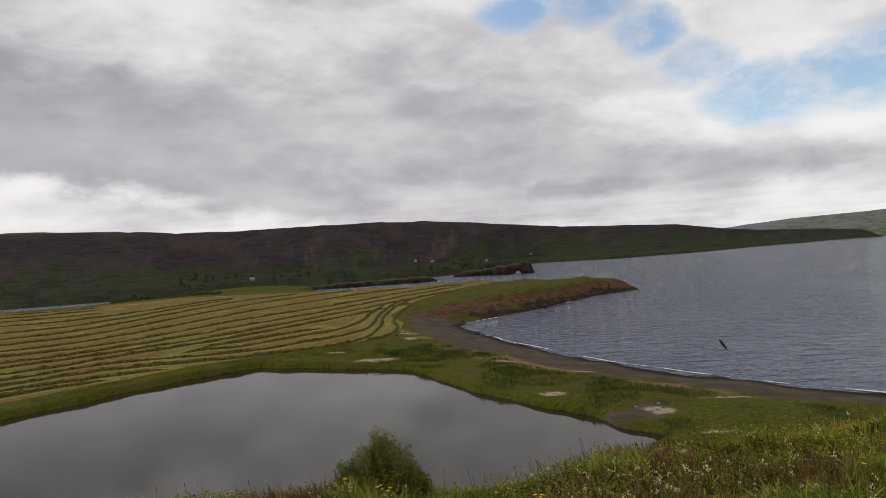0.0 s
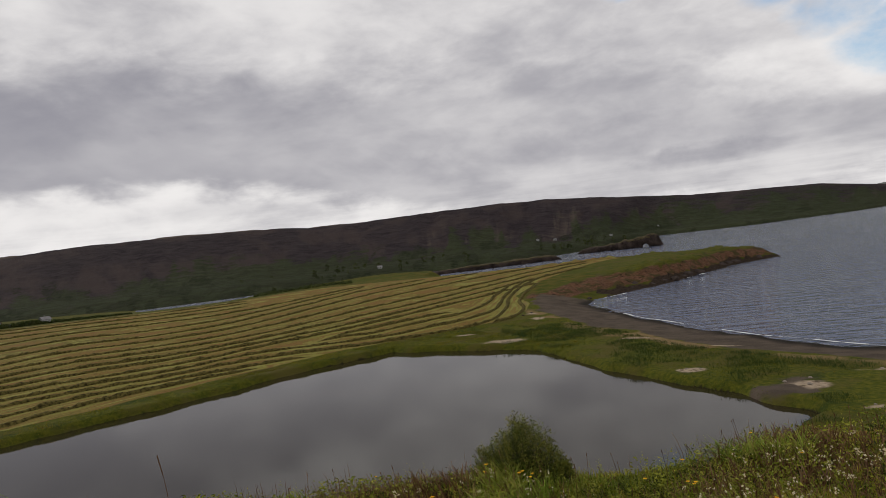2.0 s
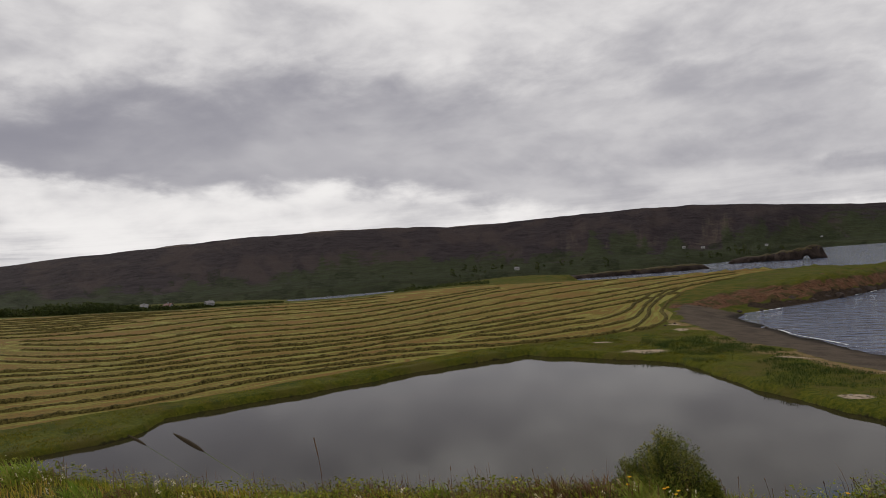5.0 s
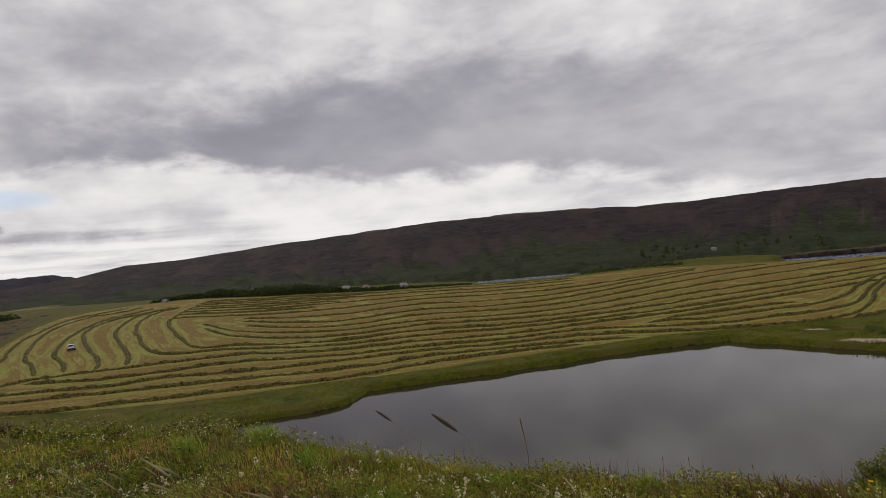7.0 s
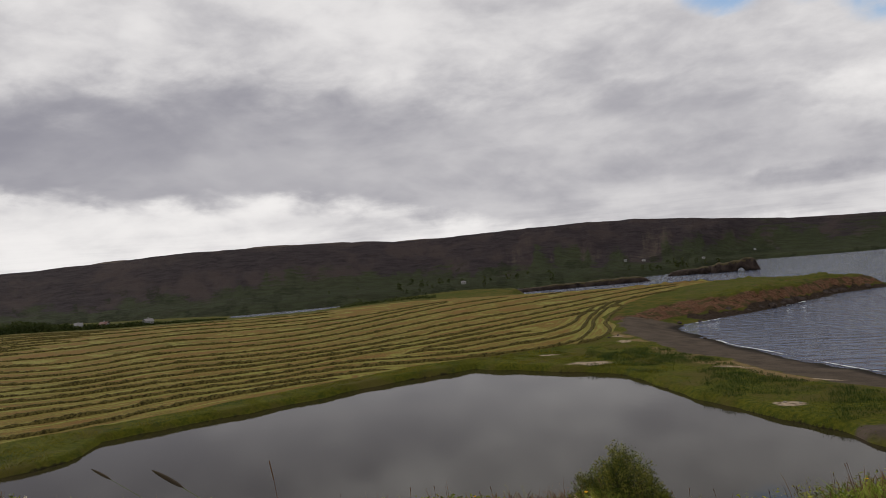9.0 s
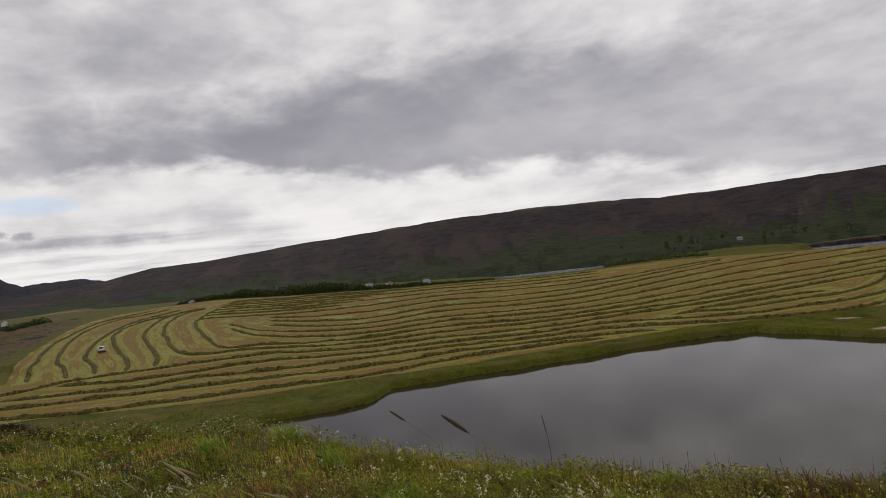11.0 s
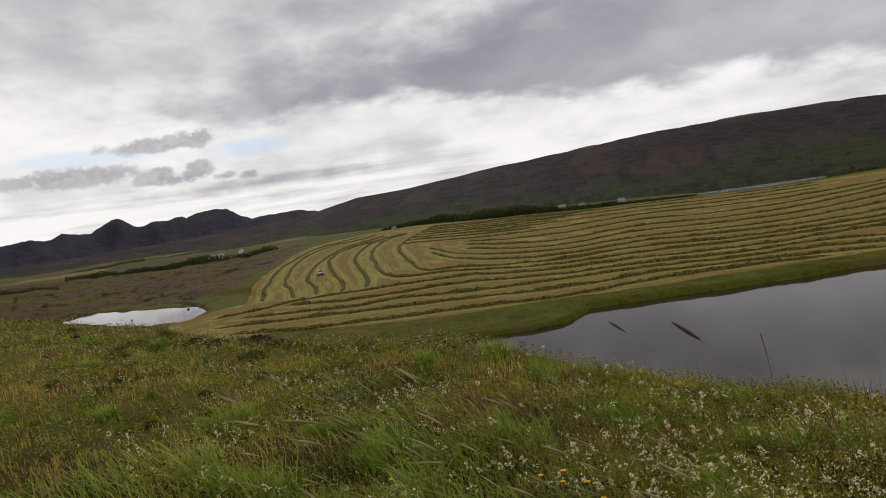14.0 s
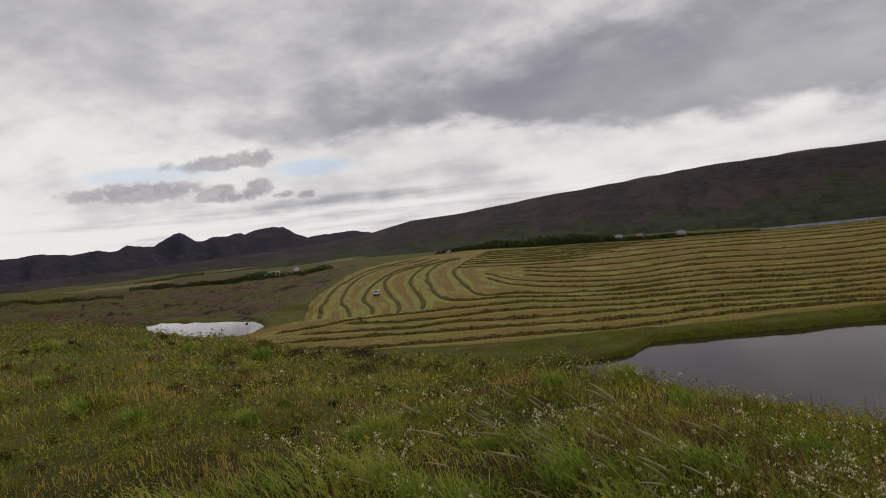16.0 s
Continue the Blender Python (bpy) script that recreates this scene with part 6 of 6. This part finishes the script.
def hawkbit(seed):
    rnd = random.Random(seed)
    root = tagged(new("yellow_flower"), "yellow daisy-like wild flower on a thin stem", "flower", "yellow flowers of the meadow")
    tall = rnd.uniform(0.2, 0.32)
    top = Vector((-0.03, -0.03, tall))
    child("stem", tube_mesh("stem", [Vector((0, 0, 0)), Vector((-0.01, -0.01, tall * 0.6)), top], [0.002, 0.0018, 0.0016], 4, HERB), root)
    V, F = [tuple(top)], []
    n = 16
    for i in range(n):
        a = i / n * 6.2832
        rad = rnd.uniform(0.017, 0.022)
        d, e = Vector((math.cos(a), math.sin(a), 0)), Vector((-math.sin(a), math.cos(a), 0))
        k = len(V)
        V += [tuple(top + d * rad * 0.6 + e * 0.0042 + Vector((0, 0, 0.004))), tuple(top + d * rad + Vector((0, 0, 0.006))), tuple(top + d * rad * 0.6 - e * 0.0042 + Vector((0, 0, 0.004)))]
        F.append((0, k, k + 1, k + 2))
    head = child("flower_head", mesh_of("flower_head", V, np.array(F), GOLD), root, "round yellow flower head")
    bm = bmesh.new()
    bmesh.ops.create_uvsphere(bm, u_segments=8, v_segments=5, radius=0.006, matrix=pose(top.x, top.y, top.z + 0.002))
    part("centre", bm, GOLD, head)
    return root


def foxtail(seed, lean=1.0, high=0.0, head=0.24, mat=SEED, thick=0.85):
    rnd = random.Random(seed)
    root = tagged(new("grass_head"), "tall grass stem with a long pale cylindrical seed head", "grass stem", "tall grass heads of the meadow")
    tall, bend = rnd.uniform(0.42, 0.62), rnd.uniform(0.48, 0.98) * lean
    tall, bend = (high, lean) if high else (tall, bend)
    d = Vector((WIND[0], WIND[1], 0))

    def at_s(s):
        return d * tall * bend * s ** 1.4 + Vector((0, 0, tall * (s - 0.45 * bend * s ** 1.8)))
    pts = [at_s(i / 9) for i in range(10)]
    child("stem", tube_mesh("stem", pts, [0.0012] * 5 + [0.0006] * 5, 4, LONG), root)
    h = [at_s(1.04 - head + head * i / 7) for i in range(8)]
    child("seed_head", tube_mesh("seed_head", h, [thick * v for v in (0.0016, 0.0045, 0.0058, 0.0062, 0.0060, 0.0052, 0.0038, 0.0014)], 6, mat), root, "pale downy seed head")
    return root


def sow(makers, places, turn=50):
    """Sets the first made plants and copies of them at the places (x, y, scale)."""
    kinds = [m() for m in makers]
    for i, (x, y, s) in enumerate(places):
        m = pose(x, y, on_land(x, y) - 0.01, 0, 0, grs.uniform(-turn, turn)) @ Matrix.Scale(s, 4)
        ob = kinds[i] if i < len(kinds) else copy_thing(kinds[i % len(kinds)], m)
        ob.matrix_basis = m


def spots(n, az0, az1, r0, past, power, bias, seed, s0, s1, scale=0.8):
    out = []
    while len(out) < n:
        x, y, r, az = scatter(400, az0, az1, r0, past, power)
        c = clump(x, y, scale, seed)
        ok = grs.uniform(0, 1, 400) < 3.0 * (c - bias)
        out += [(float(a), float(b), float(grs.uniform(s0, s1))) for a, b, k in zip(x, y, ok) if k]
    return out[:n]


white = spots(225, 28, 86, 3.0, 0.3, 0.9, 0.40, 151, 0.5, 0.85, 1.1) + spots(70, -36, 30, 4.2, 0.6, 0.6, 0.38, 152, 0.4, 0.7, 1.5)
sow([lambda k=k: bedstraw(200 + k) for k in range(5)], white)
gold = [(-3.45, 2.45, 1.0), (-3.38, 2.55, 0.9), (-3.3, 2.5, 1.1), (-3.2, 2.6, 1.0), (-2.99, 2.5, 1.0), (-4.38, 1.89, 0.8), (-4.91, 1.48, 0.7), (0.72, 6.15, 1.0), (0.37, 5.71, 0.9), (-0.54, 6.04, 0.9), (-1.32, 5.55, 1.0), (-2.1, 6.5, 0.8), (-1.31, 5.4, 1.0), (-1.17, 5.05, 1.1), (-0.58, 5.9, 0.9), (3.1, 5.15, 1.1), (1.62, 6.1, 0.8)] + spots(8, 60, 95, 3.0, 0, 0.8, 0.3, 162, 0.6, 0.9) + spots(16, -30, 26, 4.2, 0.4, 0.6, 0.3, 163, 0.8, 1.1)
sow([lambda k=k: hawkbit(300 + k) for k in range(3)], gold)
near_tails = [(-4.96, 3.1, 2), (-4.23, 3.34, 1.6), (-5.21, 1.92, 1.5), (-4.53, 2.12, 1.85), (-4.79, 2.29, 1.85), (-4.97, 2.34, 2.2), (-2.38, 4.17, 1.6), (-2.62, 3.26, 1.3), (-5.62, 2.57, 1.7), (-5.74, 2.2, 2.2), (-5.72, 1.75, 2.2), (-5.26, 1.93, 2.2), (-3.89, 3.13, 1.7), (-3.1, 3.01, 1.3), (-4.5, 2.74, 1.85), (-4.78, 2.87, 1.7), (-4.36, 2.54, 1.85), (-4.49, 2.04, 2), (-3.82, 2.45, 1.85), (-3.56, 2.23, 1.6), (-3.54, 2.04, 1.4), (-3.08, 1.93, 1.2), (-2.93, 2.33, 1.5), (-2.88, 2.31, 1.6), (-2.32, 2.93, 1.6), (-2.59, 2.54, 1.4), (-2.04, 2.24, 1.2), (-1.98, 2.38, 1), (-2.08, 1.83, 1.2), (-3.09, 1.72, 1.5), (-2.78, 2.38, 1.6), (-3.31, 0.85, 1.3), (-3.39, 1.8, 1.3), (-3.7, 2.48, 1.3), (-3.16, 2.85, 1.6)]
tails = spots(84, 40, 84, 2.8, -3.0, 0.8, 0.3, 171, 0.9, 1.4) + spots(34, 76, 106, 2.4, -8, 1.0, 0.3, 172, 0.8, 1.2) + spots(18, -20, 44, 4.0, 0.3, 0.7, 0.3, 173, 0.6, 0.95)
sow([lambda k=k: foxtail(400 + k) for k in range(6)], near_tails + tails, 12)

# stems near the eye whose dark heads stand over pond and sea: middle of the head, bend, length and girth of the head
for i, (hx, hy, hz, bend, head, girth) in enumerate(((-1.73, 1.79, 14.48, 0.5, 0.07, 1.15), (-2.61, 2.42, 14.30, 0.5, 0.06, 1), (1.02, 2.46, 14.56, 0.6, 0.042, 0.75))):
    bx, by = hx - WIND[0] * 0.5, hy - WIND[1] * 0.5
    tall = (hz - on_land(bx, by)) / (0.95 - 0.42 * bend)
    ob = foxtail(430 + i, bend, tall, head, DARKSEED, girth)
    ob.location = (hx - WIND[0] * tall * bend * 0.94, hy - WIND[1] * tall * bend * 0.94, on_land(bx, by))

dock = tagged(new("dock_stalk"), "tall dark seed stalk on the hill's brow", "stalk")
dock.matrix_basis = pose(-4.28, 6.38, on_land(-4.28, 6.38)) @ Matrix.Scale(0.82, 4)
child("stem", tube_mesh("stem", [Vector((0, 0, 0)), Vector((0.0, 0.0, 0.35)), Vector((-0.02, -0.02, 0.62)), Vector((-0.05, -0.04, 0.86))], [0.005, 0.004, 0.003, 0.002], 5, STRAW), dock)
for i in range(7):
    q = Vector((-0.02 - 0.005 * i, -0.02 - 0.003 * i, 0.6 + 0.035 * i))
    child("seed_cluster", tube_mesh("seed_cluster", [q, q + Vector((-0.004, 0, 0.016)), q + Vector((-0.006, 0, 0.034))], [0.004, 0.009, 0.003], 5, STRAW), dock)


def shrub(x, y, tall, wide, leaves, mat, label, seed, size=0.017):
    rnd = random.Random(seed)
    root = tagged(new("shrub"), label, "shrub")
    root.location = (x, y, on_land(x, y) - 0.05)
    child("stem", stem_mesh("stem", tall * 0.7, 0.008, rnd, 22, wide * 0.5, start=0.03), root)
    child("foliage", crown_mesh("foliage", rnd, tall, wide, leaves, 0.0, size, lambda h: (1.0 - 0.80 * h ** 0.9) * rnd.uniform(0.75, 1.12), mat, 0.6), root)
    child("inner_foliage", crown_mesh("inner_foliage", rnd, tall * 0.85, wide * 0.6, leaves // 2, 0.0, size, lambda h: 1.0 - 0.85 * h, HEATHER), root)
    V, F = [], []
    for _ in range(leaves // 6):
        a, q = rnd.uniform(0, 6.28), rnd.random() ** 0.6
        h = tall * (1 - 0.85 * q) * rnd.uniform(0.75, 1.0)
        p = Vector((math.cos(a) * wide * q, math.sin(a) * wide * q, h - 0.05))
        u = Vector((math.cos(a) * 0.35 + WIND[0] * 0.3, math.sin(a) * 0.35 + WIND[1] * 0.3, 1)).normalized() * rnd.uniform(0.05, 0.13)
        v = Vector((-math.sin(a + 0.6), math.cos(a + 0.6), 0)) * 0.0035
        k = len(V)
        V += [p - v, p + v, p + u * 0.6 + v * 0.7, p + u, p + u * 0.6 - v * 0.7]
        F.append((k, k + 1, k + 2, k + 3, k + 4))
    tagged(child("grassy_growth", mesh_of("grassy_growth", [tuple(v) for v in V], np.array(F), mat), root), kind="stuff")
    return root


def willow(x, y, tall, label, seed):
    """A low willow: many shoots from one foot under a pointed, uneven outline, green above and brown below."""
    g, rnd = np.random.RandomState(seed), random.Random(seed)
    root = tagged(new("shrub"), label, "shrub")
    root.location = (x, y, on_land(x, y) - 0.05)
    child("stem", stem_mesh("stem", tall * 0.6, 0.010, rnd, 26, 0.34, start=0.03), root)

    def leaves(name, shoots, per, h0, h1, size, mat, out):
        q, a = np.sqrt(g.uniform(0, 1, shoots)), g.uniform(0, 6.28, shoots)
        cx, cy = np.cos(a) * q * 0.53, np.sin(a) * q * 0.40
        lump = 0.90 + 0.30 * fbm(cx * 5 + 3, cy * 5, 3, seed)
        top = tall * (0.08 + 0.92 * (1 - q ** 2.4)) * lump * g.uniform(0.80, 1.04, shoots)
        i = np.repeat(np.arange(shoots), per)
        u = g.uniform(h0, h1, len(i))
        lean = 0.7 + 0.3 * u
        px = cx[i] * lean + g.normal(0, 0.014, len(i)) + WIND[0] * 0.05 * u ** 2
        py = cy[i] * lean + g.normal(0, 0.014, len(i)) + WIND[1] * 0.05 * u ** 2
        p = np.stack([px, py, top[i] * u], -1)
        b = g.uniform(0, 6.28, len(i))
        d = np.stack([np.cos(b) * out + cx[i], np.sin(b) * out + cy[i], g.uniform(0.1, 1.1, len(i))], -1)
        d /= np.linalg.norm(d, axis=1)[:, None]
        w = np.cross(d, g.normal(0, 1, (len(i), 3)))
        w /= np.linalg.norm(w, axis=1)[:, None]
        k = (size * g.uniform(0.6, 1.4, len(i)))[:, None]
        V = np.stack([p, p + d * k + w * k * 0.36, p + d * k * 2, p + d * k - w * k * 0.36], 1).reshape(-1, 3)
        me = mesh_of(name, V, (np.arange(len(i)) * 4)[:, None] + np.array([[0, 1, 2, 3]]), mat)
        return tagged(child(name, me, root), kind="stuff" if per < 10 else "")
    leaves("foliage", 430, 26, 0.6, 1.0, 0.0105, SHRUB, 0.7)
    # shade inside the crown is put into the colour of these darker leaves
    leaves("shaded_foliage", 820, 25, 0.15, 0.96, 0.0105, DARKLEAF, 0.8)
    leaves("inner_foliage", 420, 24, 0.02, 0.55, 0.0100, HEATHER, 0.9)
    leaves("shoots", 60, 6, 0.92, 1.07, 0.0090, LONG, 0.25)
    return root


q, a = np.sqrt(grs.uniform(0, 1, 3400)), grs.uniform(0, 6.28, 3400)
x, y = -0.62 + np.cos(a) * q * 1.0, 6.55 + np.sin(a) * q * 0.6
blades("skirt_grass", x, y, (0.30 - 0.20 * q) * grs.uniform(0.4, 1.1, len(q)), grs.uniform(0.0, 0.5, len(q)), np.full(len(q), 0.0036), LONG, "rank grass and dead stems round the shrub's foot", "grass", 1.4)
willow(-0.70, 6.62, 0.69, "low green willow shrub with brown twigs at its foot", 1)
for i, (a, rr, h) in enumerate(((77.5, 16.5, 0.28), (76, 16.2, 0.22), (73, 15.3, 0.2), (71.5, 14.4, 0.2), (79.5, 18.0, 0.3), (65, 11.8, 0.3))):
    p = az_vec(a) * rr
    shrub(p.x, p.y, h, 0.55, 1500, HEATHER if i < 4 else SHRUB, "dark twiggy heather shrub on the brow" if i < 4 else "low green shrub on the brow", 20 + i, 0.022)


# ---- sedge along pond and shore ----
def sedge(n):
    g = np.random.RandomState(31)
    x, y = g.uniform(-70, 45, n), g.uniform(38, 135, n)
    z, shore, pond, pool, near, az, r = height(x, y, True)
    field = inside(x, y, FIELD)
    c = clump(x, y, 0.22, 181)
    edge = np.exp(-((-pond - 0.7) / 0.7) ** 2)
    want = np.maximum(edge, 0.75 * smooth(0.42, 0.62, c) * smooth(9, 13, shore)) * (pond < -0.15) * (field < -0.3) * (shore > 9) * (z - near > -0.3) * (pond > -26)
    keep = (g.uniform(0, 1, n) < want) & (bare_spots(x, y) < 0.3)
    x, y, r, edge, c = x[keep], y[keep], r[keep], edge[keep], c[keep]
    tall = (0.06 + 0.16 * c) * g.uniform(0.3, 1.2, len(x))
    return blades("sedge", x, y, tall, g.uniform(0.2, 0.9, len(x)), 0.015 + 0.00015 * r, SEDGE, "coarse dark green sedge along the pond's bank and shore", "sedge", 1.2)


sedge(200000)


def rushes(n):
    """Dense dark tufts of rush and tall herbs on the damp ground between pond and beach."""
    g = np.random.RandomState(33)
    x, y = g.uniform(-12, 34, n), g.uniform(48, 112, n)
    z, shore, pond, pool, near, az, r = height(x, y, True)
    tuft = smooth(0.47, 0.60, clump(x, y, 0.13, 183)) * (0.25 + 0.75 * smooth(0.38, 0.58, clump(x, y, 0.6, 184)))
    keep = (g.uniform(0, 1, n) < tuft) & (pond < -1.2) & (shore > 11) & (z - near > -0.2) & (np.hypot(x - 16.5, y - 59) > 3.6) & (bare_spots(x, y) < 0.3)
    x, y, r = x[keep], y[keep], r[keep]
    tall = g.uniform(0.18, 0.55, len(x)) * (0.6 + 0.6 * clump(x, y, 0.3, 185))
    return blades("rushes", x, y, tall, g.uniform(0.1, 0.7, len(x)), 0.009 + 0.0001 * r, RUSH, "dense dark green rushes on damp ground by the beach", "rushes", 1.3)


rushes(150000)


def bank_grass(n):
    """Short fresh grass in tufts on the strip between pond and field."""
    g = np.random.RandomState(35)
    x, y = g.uniform(-82, 0, n), g.uniform(36, 118, n)
    z, shore, pond, pool, near, az, r = height(x, y, True)
    tuft = 0.25 + 0.75 * smooth(0.42, 0.60, clump(x, y, 0.5, 187))
    keep = (g.uniform(0, 1, n) < tuft) & (pond < -0.6) & (pond > -13) & (inside(x, y, FIELD) < -0.4) & (z - near > -0.2) & (bare_spots(x, y) < 0.3)
    x, y, r = x[keep], y[keep], r[keep]
    tall = g.uniform(0.08, 0.24, len(x)) * (0.5 + 0.9 * clump(x, y, 0.5, 187))
    return blades("bank_grass", x, y, tall, g.uniform(0.1, 0.8, len(x)), 0.014 + 0.0001 * r, FRESH, "fresh green grass tufts between pond and field", "grass", 1.4)


bank_grass(170000)
